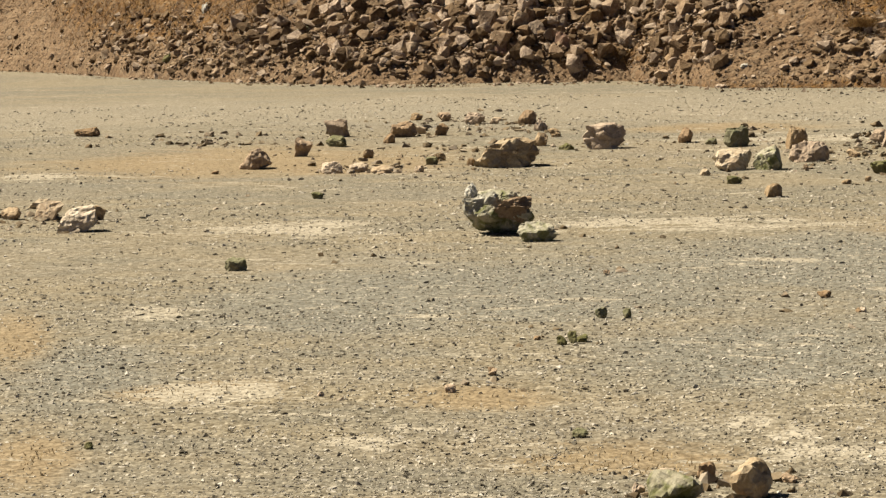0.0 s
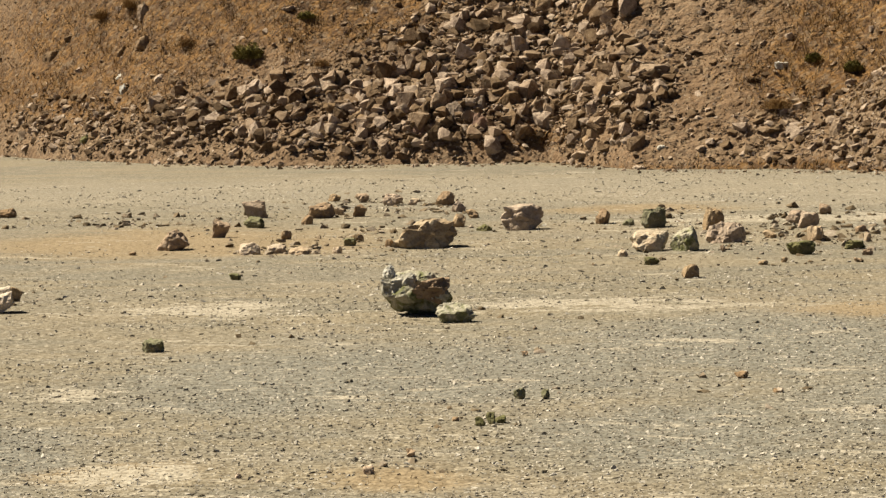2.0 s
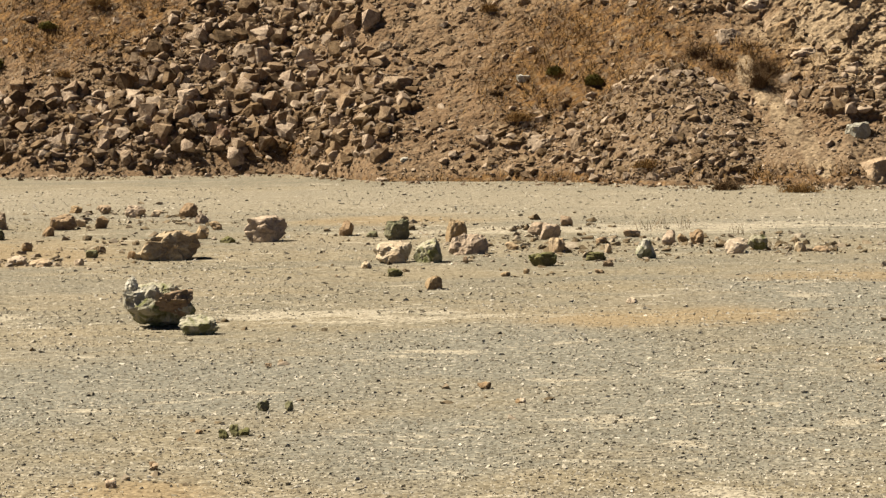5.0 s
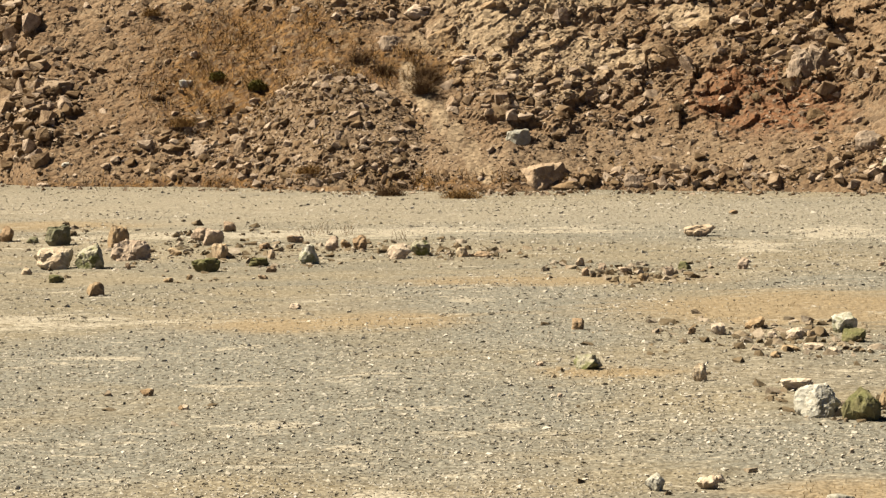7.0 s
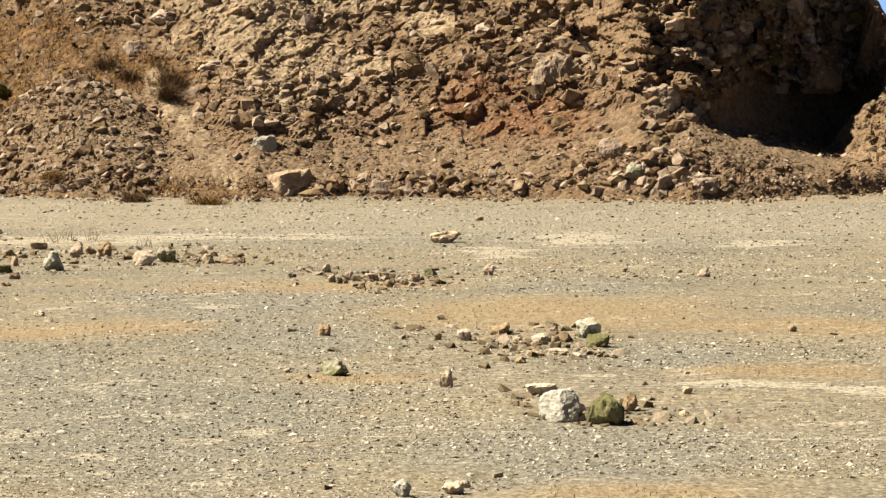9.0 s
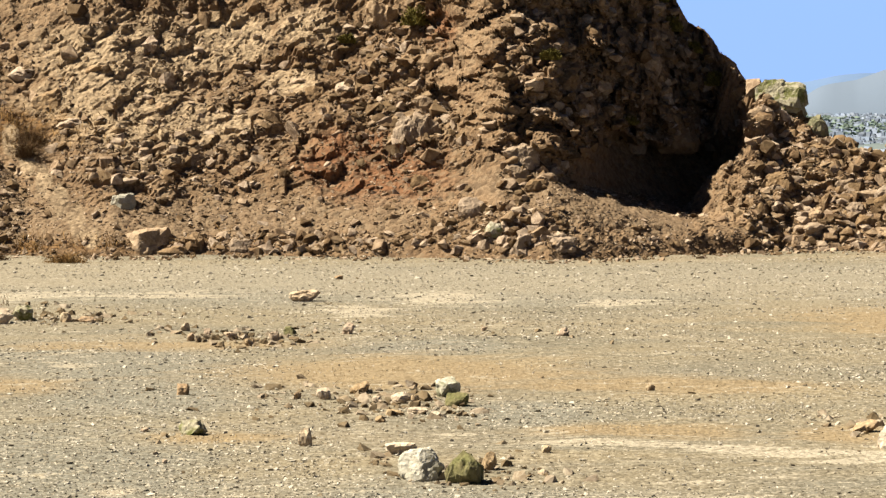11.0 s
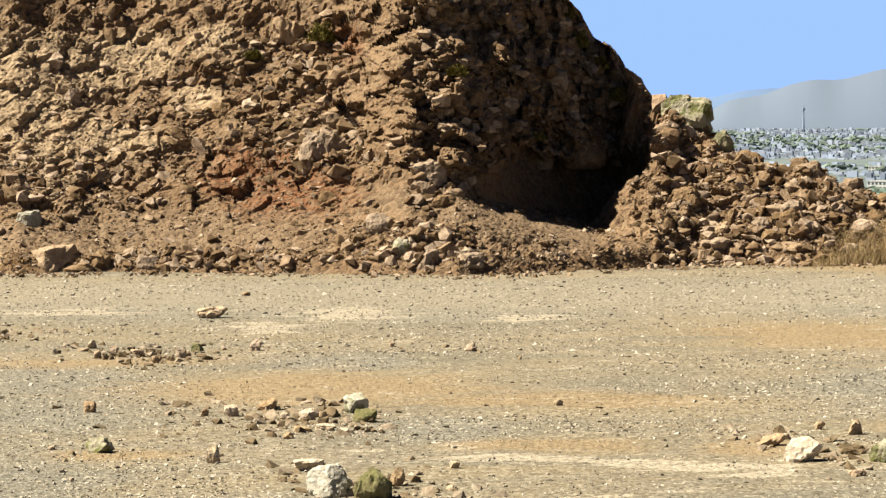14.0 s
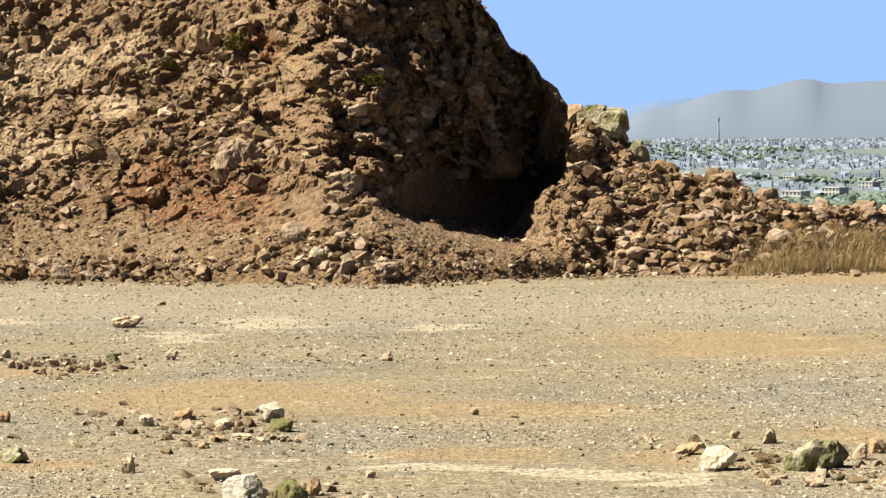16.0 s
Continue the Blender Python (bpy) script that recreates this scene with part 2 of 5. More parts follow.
def hill_material():
    m, nt, bsdf = nodes_of("quarry_slope")
    co = nt.nodes.new("ShaderNodeTexCoord").outputs["Object"]

    def mask(name):
        a = nt.nodes.new("ShaderNodeAttribute")
        a.attribute_name = name
        return a.outputs["Fac"]

    wide = noise_tex(nt, co, 0.22, 5, 0.6, 0.6)
    mid = noise_tex(nt, co, 1.3, 6, 0.7, 0.8)
    fine = noise_tex(nt, co, 8.0, 6, 0.75)
    cells = put(nt, "ShaderNodeTexVoronoi", Scale=6.0, Randomness=1.0)
    nt.links.new(co, cells.inputs["Vector"])
    col = mixed(nt, ramp(nt, wide, 0.35, 0.65), (0.42, 0.275, 0.158), (0.56, 0.39, 0.24))
    edge = math_node(nt, "ADD", math_node(nt, "MULTIPLY", mid, 1.0), -0.5)
    col = mixed(nt, ramp(nt, math_node(nt, "ADD", mask("pale"), edge), 0.3, 0.8, 0, 0.95), col, (0.84, 0.65, 0.43))
    col = mixed(nt, ramp(nt, math_node(nt, "ADD", mask("red"), edge), 0.3, 0.95, 0, 0.7), col, (0.42, 0.17, 0.072))
    col = mixed(nt, ramp(nt, math_node(nt, "ADD", mask("grass"), edge), 0.1, 0.7, 0, 0.9), col, mixed(nt, ramp(nt, noise_tex(nt, co, 2.1, 7, 0.75, 0.5), 0.40, 0.60), (0.17, 0.09, 0.038), (0.48, 0.26, 0.08)))
    col = mixed(nt, ramp(nt, math_node(nt, "ADD", mask("path"), math_node(nt, "MULTIPLY", edge, 0.5)), 0.2, 0.5, 0, 0.95), col, (0.80, 0.62, 0.41))
    col = mixed(nt, ramp(nt, mask("gravel"), 0.3, 0.8, 0, 0.6), col, (0.50, 0.37, 0.245))
    col = mixed(nt, ramp(nt, fine, 0.30, 0.70, 0.85, 0.0), col, (0.42, 0.37, 0.32), "MULTIPLY")
    cell = nt.nodes.new("ShaderNodeSeparateColor")
    nt.links.new(cells.outputs["Color"], cell.inputs[0])
    col = mixed(nt, ramp(nt, cell.outputs[0], 0.6, 0.95, 0, 0.45), col, (0.42, 0.32, 0.21))
    col = mixed(nt, ramp(nt, cell.outputs[1], 0.65, 0.95, 0, 0.5), col, (0.12, 0.075, 0.045))
    nt.links.new(mixed(nt, 1.0, col, (TONE, TONE, TONE), "MULTIPLY"), bsdf.inputs["Base Color"])
    matte(bsdf)
    h = math_node(nt, "ADD", math_node(nt, "MULTIPLY", cells.outputs["Distance"], -0.4), math_node(nt, "MULTIPLY", mid, 0.5))
    bumped(nt, bsdf, math_node(nt, "ADD", h, math_node(nt, "MULTIPLY", noise_tex(nt, co, 6.0, 3, 0.55), 1.0)), 0.9, 0.09)
    return m


def plain_material(name, a, b, scale=1.0, rough=0.9, island=True):
    m, nt, bsdf = nodes_of(name)
    co = nt.nodes.new("ShaderNodeTexCoord").outputs["Object"]
    col = mixed(nt, ramp(nt, noise_tex(nt, co, scale, 4), 0.35, 0.65), a, b)
    if island:
        rnd = nt.nodes.new("ShaderNodeNewGeometry").outputs["Random Per Island"]
        hue = put(nt, "ShaderNodeHueSaturation")
        nt.links.new(col, hue.inputs["Color"])
        nt.links.new(ramp(nt, rnd, 0, 1, 0.7, 1.6), hue.inputs["Value"])
        col = hue.outputs[0]
    nt.links.new(mixed(nt, 1.0, col, (TONE, TONE, TONE), "MULTIPLY"), bsdf.inputs["Base Color"])
    matte(bsdf, rough)
    return m


GROUND = ground_material()
HILL = hill_material()
# the plain's blue-grey is haze over distance, put into its base colour
PLAIN = plain_material("haze_tinted_plain", (0.24, 0.31, 0.33), (0.30, 0.37, 0.38), 0.006, island=False)
STRAW = plain_material("dry_grass", (0.58, 0.43, 0.22), (0.70, 0.53, 0.29), 3.0)
HAY = plain_material("brown_grass", (0.32, 0.18, 0.06), (0.44, 0.265, 0.10), 3.0)
TWIG = plain_material("dry_twigs", (0.17, 0.10, 0.05), (0.24, 0.15, 0.07), 6.0)
SHRUB = plain_material("olive_leaves", (0.19, 0.165, 0.035), (0.29, 0.24, 0.055), 5.0)

# ---- the quarry floor: one sheet out to the plain and the horizon ----
PATCHES = {"ochre": [], "pale": [], "grey": [], "dust": []}


def patch(kind, x, y, across, along):
    """A stretch of dry grass, pale chalk, grey gravel or trodden dust, across and along the line from the viewpoint."""
    PATCHES[kind].append((x, y, across, along))


patch("ochre", -19.4, 59.2, 3.99, 4.04)
patch("ochre", -5.9, 26.6, 0.76, 0.78)
patch("ochre", -12.8, 30.5, 0.43, 2.06)
patch("ochre", -3.8, 23.5, 0.93, 0.81)
patch("ochre", -9.5, 22.9, 0.43, 1.45)
patch("ochre", -9.0, 69.3, 2.38, 1.62)
patch("ochre", -1.8, 43.3, 1.21, 1.06)
patch("ochre", -0.0, 43.7, 1.12, 1.45)
patch("ochre", 6.9, 44.4, 3.08, 2.11)
patch("ochre", 3.1, 36.3, 1.02, 0.57)
patch("ochre", 5.1, 26.2, 1.38, 0.74)
patch("ochre", 20.0, 53.9, 3.07, 3.12)
patch("ochre", 6.9, 44.7, 2.80, 2.91)
patch("ochre", 11.7, 35.1, 0.71, 1.03)
patch("ochre", 15.1, 36.9, 0.77, 1.19)
patch("ochre", -15.9, 57.6, 2.29, 2.36)
patch("ochre", 3.0, 50.8, 2.83, 0.99)
patch("ochre", -9.2, 26.8, 0.86, 0.53)
patch("ochre", 31.9, 79.3, 3.64, 3.43)
patch("pale", -12.7, 43.6, 0.44, 1.18)
patch("pale", -22.4, 54.9, 0.76, 1.15)
patch("pale", -12.0, 33.1, 0.24, 0.47)
patch("pale", -6.5, 23.9, 0.29, 0.41)
patch("pale", -3.1, 25.6, 0.25, 0.48)
patch("pale", -2.6, 25.0, 0.22, 0.27)
patch("pale", -7.0, 44.3, 1.92, 0.76)
patch("pale", -8.9, 26.8, 0.73, 0.61)
patch("pale", -2.3, 24.0, 0.73, 0.33)
patch("pale", 10.8, 63.2, 1.37, 1.75)
patch("pale", 8.2, 59.1, 0.70, 1.35)
patch("pale", 14.3, 60.0, 0.59, 0.53)
patch("pale", 0.0, 26.5, 0.34, 0.40)
patch("pale", 1.4, 47.0, 0.45, 0.52)
patch("pale", 10.7, 62.3, 1.28, 1.51)
patch("pale", 8.1, 58.9, 0.57, 1.83)
patch("pale", 14.8, 60.7, 0.83, 0.74)
patch("pale", 9.5, 34.1, 1.75, 0.36)
patch("pale", 10.4, 33.3, 0.90, 0.46)
patch("pale", -13.3, 44.1, 1.58, 1.00)
patch("pale", -4.9, 43.7, 1.88, 0.55)
patch("pale", 0.7, 30.7, 0.40, 0.36)
patch("pale", 1.4, 31.4, 0.27, 0.24)
patch("pale", -0.5, 29.7, 0.26, 0.21)
patch("pale", -1.5, 31.8, 0.27, 0.24)
patch("pale", -1.7, 64.8, 6.91, 1.39)
patch("grey", -4.4, 38.2, 2.14, 3.52)
patch("grey", -3.5, 29.9, 1.69, 2.60)
patch("grey", -9.1, 33.7, 1.87, 3.53)
patch("grey", -10.9, 27.9, 0.97, 2.56)
patch("grey", -3.1, 39.4, 2.20, 3.33)
patch("grey", -7.4, 35.4, 4.66, 3.77)
patch("grey", 2.3, 41.3, 1.59, 2.29)
patch("grey", -2.2, 37.9, 1.79, 4.13)
patch("grey", 4.8, 28.5, 1.37, 2.40)
patch("grey", 1.4, 49.9, 2.13, 2.37)
patch("grey", 7.8, 38.3, 1.00, 1.81)
patch("grey", 17.0, 43.1, 1.68, 3.54)
patch("grey", 8.2, 49.7, 1.61, 1.68)
patch("grey", 13.1, 62.7, 4.10, 3.11)
patch("grey", 12.3, 69.5, 9.03, 5.93)
patch("grey", 23.3, 69.4, 7.80, 5.07)
patch("grey", 6.7, 65.5, 8.42, 4.53)
patch("pale", -4.3, 38.7, 0.75, 0.43)
patch("pale", -1.4, 31.6, 0.41, 0.38)
patch("pale", -11.8, 33.1, 0.45, 0.58)
patch("pale", -12.9, 43.9, 0.59, 0.99)
patch("grey", 23.1, 62.3, 2.84, 2.92)
patch("ochre", 10.5, 42.0, 2.6, 1.2)
patch("ochre", 9.0, 36.0, 1.4, 0.8)
patch("pale", 8.2, 34.8, 0.9, 0.35)
patch("pale", 9.6, 33.8, 0.9, 0.35)
patch("pale", 10.9, 32.6, 0.8, 0.35)
for b, r, w, d in ((-21, 84, 9, 9), (-15, 82, 9, 8), (-9, 80, 9, 8), (-3, 76, 9, 8), (4, 72, 9, 7), (10, 70, 9, 7), (16, 70, 9, 7), (22, 72, 9, 8)):
    patch("dust", r * math.sin(radians(b)), r * math.cos(radians(b)), w, d)
patch("grey", 2.4, 46.0, 2.5, 5.0)
patch("grey", 0.2, 33.0, 2.8, 5.0)
patch("grey", 5.0, 29.5, 2.2, 2.0)


def patch_mask(kind, x, y):
    out = np.zeros_like(x)
    for px, py, ra, rl in PATCHES[kind]:
        d = math.hypot(px, py)
        ux, uy = px / d, py / d
        a = ((x - px) * uy - (y - py) * ux) / ra
        l = ((x - px) * ux + (y - py) * uy) / rl
        out = np.maximum(out, np.exp(-0.75 * (a * a + l * l)))
    return out


def ground_z(x, y):
    r = np.hypot(x, y)
    z = (fbm(x / 9, y / 9, 3, 5) - 0.5) * 0.10 + (fbm(x / 1.7, y / 1.7, 3, 9) - 0.5) * 0.08
    fall = step(135, 700, r) * -38 + step(700, 4600, r) * 36
    return z * (1 - step(100, 300, r)) + fall + (fbm(x / 300, y / 300, 3, 3) - 0.5) * 6 * step(300, 900, r)


def build_ground():
    az = np.radians(np.concatenate([np.arange(-180, -26, 4), np.arange(-26, 26, 0.12), np.arange(26, 177, 4), [180]]))
    r = np.concatenate([[0.0, 3, 7, 12, 16], EYE / np.tan(np.radians(np.arange(13.2, 2.0, -0.045))), [140, 170, 230, 300, 400, 550, 750, 1000, 1400, 1900, 2500, 3100, 3700, 4300, 4900]])
    a, d = np.meshgrid(az, r)
    x, y = d * np.sin(a), d * np.cos(a)
    v = np.stack([x, y, ground_z(x, y)], -1).reshape(-1, 3)
    me = mesh_from("ground", v, grid_faces(len(r), len(az))[:, ::-1], True)
    for kind in PATCHES:
        attribute(me, kind, patch_mask(kind, x, y))
    me.materials.append(GROUND)
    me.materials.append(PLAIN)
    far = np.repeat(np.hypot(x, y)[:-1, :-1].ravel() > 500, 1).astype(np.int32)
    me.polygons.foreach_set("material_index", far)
    return tagged(new("ground", me), "grey and tan gravel quarry floor with ochre grass patches", "ground", kind="structure")


build_ground()

# ---- the cut hillside behind the floor ----
ZONES = {"blocks": [], "grass": [], "pale": [], "red": [], "gravel": [], "scree": [], "path": []}


def zone(kind, bearing, rise, across, up):
    """A stretch of the slope by its bearing and rise in degrees from the viewpoint."""
    ZONES[kind].append((bearing, rise, across, up))


zone("blocks", -9.61, 0.65, 2.07, 1.10)
zone("blocks", -10.99, -0.78, 2.32, 1.22)
zone("blocks", -8.56, -1.20, 1.83, 1.22)
zone("blocks", -14.78, -1.53, 3.17, 0.73)
zone("blocks", -11.74, -1.85, 2.44, 0.61)
zone("scree", -18.40, -1.73, 2.44, 0.49)
zone("scree", -19.82, -1.51, 1.10, 0.61)
zone("scree", -2.65, -1.93, 2.07, 0.73)
zone("scree", -1.07, -1.23, 0.85, 0.73)
zone("scree", -4.33, -2.27, 1.34, 0.49)
zone("scree", 10.94, -2.48, 1.46, 0.49)
zone("scree", 7.06, -2.83, 3.66, 0.22)
zone("blocks", 19.15, -2.18, 4.02, 0.98)
zone("blocks", 16.72, -1.09, 1.46, 1.58)
zone("blocks", 3.17, -1.15, 1.71, 0.61)
zone("grass", -14.34, 0.76, 2.93, 0.85)
zone("grass", -18.33, 0.25, 2.68, 0.98)
zone("grass", -16.27, 1.05, 3.66, 0.73)
zone("grass", -3.44, -0.73, 1.46, 0.73)
zone("grass", -2.46, 0.22, 1.83, 0.73)
zone("grass", -3.59, -0.84, 1.34, 0.73)
zone("grass", -2.67, -2.90, 5.12, 0.15)
zone("grass", -9.92, -2.14, 0.85, 0.17)
zone("grass", 0.03, -0.39, 1.58, 0.37)
zone("grass", -19.44, -0.80, 1.95, 0.73)
zone("pale", 1.73, -0.05, 1.34, 0.73)
zone("pale", 3.42, -0.67, 1.34, 0.61)
zone("pale", 2.71, 0.55, 1.58, 0.61)
zone("path", 0.45, -0.64, 0.16, 0.32)
zone("path", 0.81, -1.07, 0.16, 0.32)
zone("path", 1.13, -1.49, 0.16, 0.32)
zone("path", 1.46, -1.92, 0.16, 0.32)
zone("path", 1.82, -2.35, 0.16, 0.32)
zone("path", 2.12, -2.72, 0.17, 0.20)
zone("pale", 6.41, 0.60, 0.73, 0.37)
zone("pale", 5.10, 1.56, 1.10, 0.61)
zone("pale", 6.78, 1.81, 0.73, 0.49)
zone("pale", 4.73, -0.24, 1.10, 0.37)
zone("scree", 6.17, 1.21, 3.17, 1.22)
zone("scree", 9.18, 0.12, 1.83, 1.10)
zone("scree", -0.33, 1.17, 2.44, 0.73)
zone("scree", 7.52, 1.38, 3.05, 0.73)
zone("red", 7.55, -0.95, 0.85, 0.73)
zone("red", 8.40, -1.44, 1.71, 0.85)
zone("red", 7.07, -1.18, 0.85, 0.49)
zone("red", 7.97, -0.97, 1.46, 0.61)
zone("red", 9.55, 1.82, 0.49, 0.49)
zone("gravel", 0.61, -2.22, 1.58, 0.73)
zone("gravel", 3.40, -2.37, 1.95, 0.49)
zone("gravel", 13.43, -2.07, 1.58, 0.49)
zone("gravel", 11.30, -1.58, 1.46, 0.37)

zone("pale", 3.0, 1.2, 2.4, 0.9)
zone("pale", 3.4, -0.3, 1.8, 0.8)
zone("gravel", 5.8, -2.30, 2.2, 0.55)
zone("gravel", 8.3, -2.25, 1.2, 0.50)
zone("gravel", 12.1, -1.92, 0.8, 0.26)
zone("gravel", 13.2, -2.18, 0.8, 0.28)
zone("gravel", 14.3, -2.48, 0.8, 0.25)


def zone_mask(kind, az, rise):
    out = np.zeros_like(az)
    for b, e, w, h in ZONES[kind]:
        out = np.maximum(out, np.exp(-0.8 * (((az - b) / w) ** 2 + ((rise - e) / h) ** 2)))
    return out


FOOT_B = (-60, -40, -24, -22.5, -20.2, -17.8, -15, -11.5, -9.3, -7.5, -4, -1.3, 2.6, 4.6, 8, 12, 15, 17, 19.5, 23, 30, 40)
FOOT_R = (160, 150, 130, 125, 112, 104.5, 99, 97, 96, 90, 87.5, 84.5, 82.3, 83, 82, 80, 83, 86, 86, 89, 96, 110)
CREST_B = (-60, 5, 8, 10, 11.5, 12.6, 13.3, 14.04, 14.3, 14.95, 15.5, 16.1, 16.6, 17.1, 17.4, 17.8, 18.5, 19.3, 19.8, 20.2, 20.7, 21, 22, 23, 26, 32, 40)
CREST_H = (34, 30, 19, 14, 12.2, 11.2, 10.5, 9.8, 9.4, 7.8, 6.8, 5.6, 4.9, 4.4, 4.0, 3.6, 3.1, 2.9, 2.8, 2.3, 2.2, 1.9, 1.9, 1.8, 1.5, 0.8, 0)


def gravel_cone(x0, u):
    """The height of the tipped cone of gravel, x0 metres along the foot and u metres in."""
    return 4.15 - 0.78 * np.sqrt(((x0 + 1.8) / 1.25) ** 2 + (u - 4.9) ** 2 + 0.15)


def on_cone(az, u):
    c = gravel_cone(np.radians(az) * 88, u)
    return step(-0.25, 0.2, c - u * 0.6) * step(0.1, 0.4, c)


def hill_at(az, u):
    """The slope's surface at a bearing in degrees, u metres in from its foot."""
    foot = np.interp(az, FOOT_B, FOOT_R)
    crest = np.interp(az, CREST_B, CREST_H)
    grade = 0.60 + 0.25 * step(6, 16, u)
    p = u * grade
    # the cliffed nose, which faces away from the sun above an apron of scree
    x1 = (az - 10.3) * 1.55
    line = 3.4 + 0.15 * np.clip(x1, 0, 8.5) ** 2 + (fbm(x1 / 1.9, u / 2.1, 4, 51) - 0.5) * 1.6
    apron = np.minimum(p, np.clip(2.7 - 0.26 * x1, 0.5, 3.0) + 0.06 * u)
    over = np.maximum(0, u - line)
    climb = 1.25 * over + 0.9 * np.maximum(0, over - 3.4)
    cliff = np.minimum(p + 0.8 + 1.7 * np.maximum(0, x1 - 0.3), apron + climb)
    ragged = az + (fbm(u / 1.3 + 7, az * 0 + 3, 3, 57) - 0.5) * 1.5 + 0.6 * (1 - step(1, 9, u))
    nose = step(9.3, 11.4, az) * (1 - step(15.4, 16.4, ragged))
    p = p * (1 - nose) + cliff * nose
    hidden = step(10.7, 11.2, az) * nose * step(0.1, 0.6, climb)
    rest = np.maximum(0, crest - apron)
    top_u = crest / grade * (1 - nose) + (line + np.where(rest < 4.25, rest / 1.25, 3.4 + (rest - 4.25) / 2.15)) * nose
    h = np.minimum(p, crest) - 0.45 * np.maximum(0, u - top_u - 1.2)
    x0, y0 = np.radians(az) * 88, u
    # the heap of blocks, the gravel cone and the gully with the path
    h = h + 0.9 * np.exp(-((az + 10.5) / 2.6) ** 2) * step(0, 2, u) * (1 - step(10, 22, u))
    cone = gravel_cone(x0, u)
    heap = step(-0.1, 0.25, cone - h)
    h = np.maximum(h, cone)
    h = h - 0.25 * np.exp(-((az - (2.6 - 0.25 * u)) / 0.4) ** 2) * step(1, 3, u)
    rise0 = np.degrees(np.arctan2(h - EYE, foot + u))
    gravel, grass, strata = (zone_mask(k, az, rise0) for k in ("gravel", "grass", "pale"))
    calm = np.clip(1.3 * gravel + zone_mask("path", az, rise0) + heap, 0, 0.95)
    lip = (15.8 - az) * 0.42
    inside = np.exp(-((az - 14.3) / 1.55) ** 4) * step(0.35 + lip, 0.8 + lip, h) * (1 - step(3.0, 3.6, h))
    amount = (1 - 0.4 * strata) * step(0, 1.8, u) * np.clip(crest / 4, 0.35, 1) * (1 - calm) * (1 - 0.65 * grass) * (0.62 + 0.38 * step(0.5, 2.5, az) + 0.3 * nose) * (1 - 0.75 * inside)
    r0 = foot + u
    a = np.radians(az)
    q = np.stack([r0 * np.sin(a), r0 * np.cos(a), h], -1)
    # bedding planes that climb to the right
    bed = np.stack([q[..., 0] * 0.8 + q[..., 1] * 0.4, q[..., 1] * 1.0 - q[..., 2] * 0.5, (q[..., 2] * 0.85 - q[..., 0] * 0.38 - q[..., 1] * 0.25) * 3.0], -1)
    wave = (fbm(x0 / 3.4, y0 / 3.4, 3, 21) - 0.5) * 1.1
    relief = wave * (1 - 0.4 * strata) + broken(q / 1.9, 41, 0.9) * 0.24 * step(-1.0, 1.5, az) + (0.5 - np.abs(fbm(x0 / 1.5 + 0.4 * y0, y0 / 1.2, 3, 35) - 0.5) * 4) * 0.22 * (1 - 0.6 * strata) + broken(bed / 0.85, 45, 0.7) * 0.24 * step(-0.5, 2.0, az) + broken(q / 0.40, 49, 0.6) * 0.15
    relief = relief * amount * (1 - 0.9 * hidden) + (fbm(x0 / 0.5, y0 / 0.5, 3, 31) - 0.5) * 0.14 * step(0, 1, u)
    s = u + 2.8 * inside + 2.0 * hidden - relief * 0.72
    h = h + relief * 0.62 - 0.15 * (1 - step(0, 0.8, u))
    r = foot + s
    return np.stack([r * np.sin(a), r * np.cos(a), h], -1)


def nose_at(az, z):
    """The steep, shaded face of the nose at a bearing and a height."""
    x1 = (az - 10.3) * 1.55
    foot = np.interp(az, FOOT_B, FOOT_R)
    base = np.clip(2.7 - 0.26 * x1, 0.5, 3.0) + 0.2
    up = z - base
    u = 3.4 + 0.085 * np.clip(x1, 0, 6.2) ** 2 + 0.55 * np.clip(x1 - 6.2, 0, 3) + np.where(up < 2.6, up / 0.95, 2.74 + (up - 2.6) / 1.8)
    r0 = foot + u
    a = np.radians(az)
    q = np.stack([r0 * np.sin(a), r0 * np.cos(a), z * 1.15], -1)
    v = q.reshape(-1, 3)
    swell = (fbm3(v, 0.42, 3, 85) * 4.6 + (0.12 - np.abs(fbm3(v, 0.9, 3, 87))) * 2.6).reshape(z.shape)
    crag = broken(q / 1.5, 91, 0.9) * 0.75 + broken(q / 0.62 + 0.4 * swell[..., None], 93, 0.8) * 0.42 + broken(q / 0.27, 95, 0.7) * 0.16
    lip = (15.8 - az) * 0.42
    inside = np.exp(-((az - 14.2) / 1.6) ** 4) * step(0.2 + lip, 0.5 + lip, z) * (1 - step(3.0, 3.5, z + 0.5 * swell))
    u = u - (swell + crag) * (1 - 0.8 * inside) * step(-0.2, 1.2, up) + 2.6 * inside
    u = u + 2.6 * (1 - step(9.3, 11.0, az)) + 1.6 * step(15.6, 16.4, az)
    r = foot + u
    return np.stack([r * np.sin(a), r * np.cos(a), z + 0 * r], -1)


def rise_of(p):
    return np.degrees(np.arctan2(p[..., 2] - EYE, np.hypot(p[..., 0], p[..., 1])))


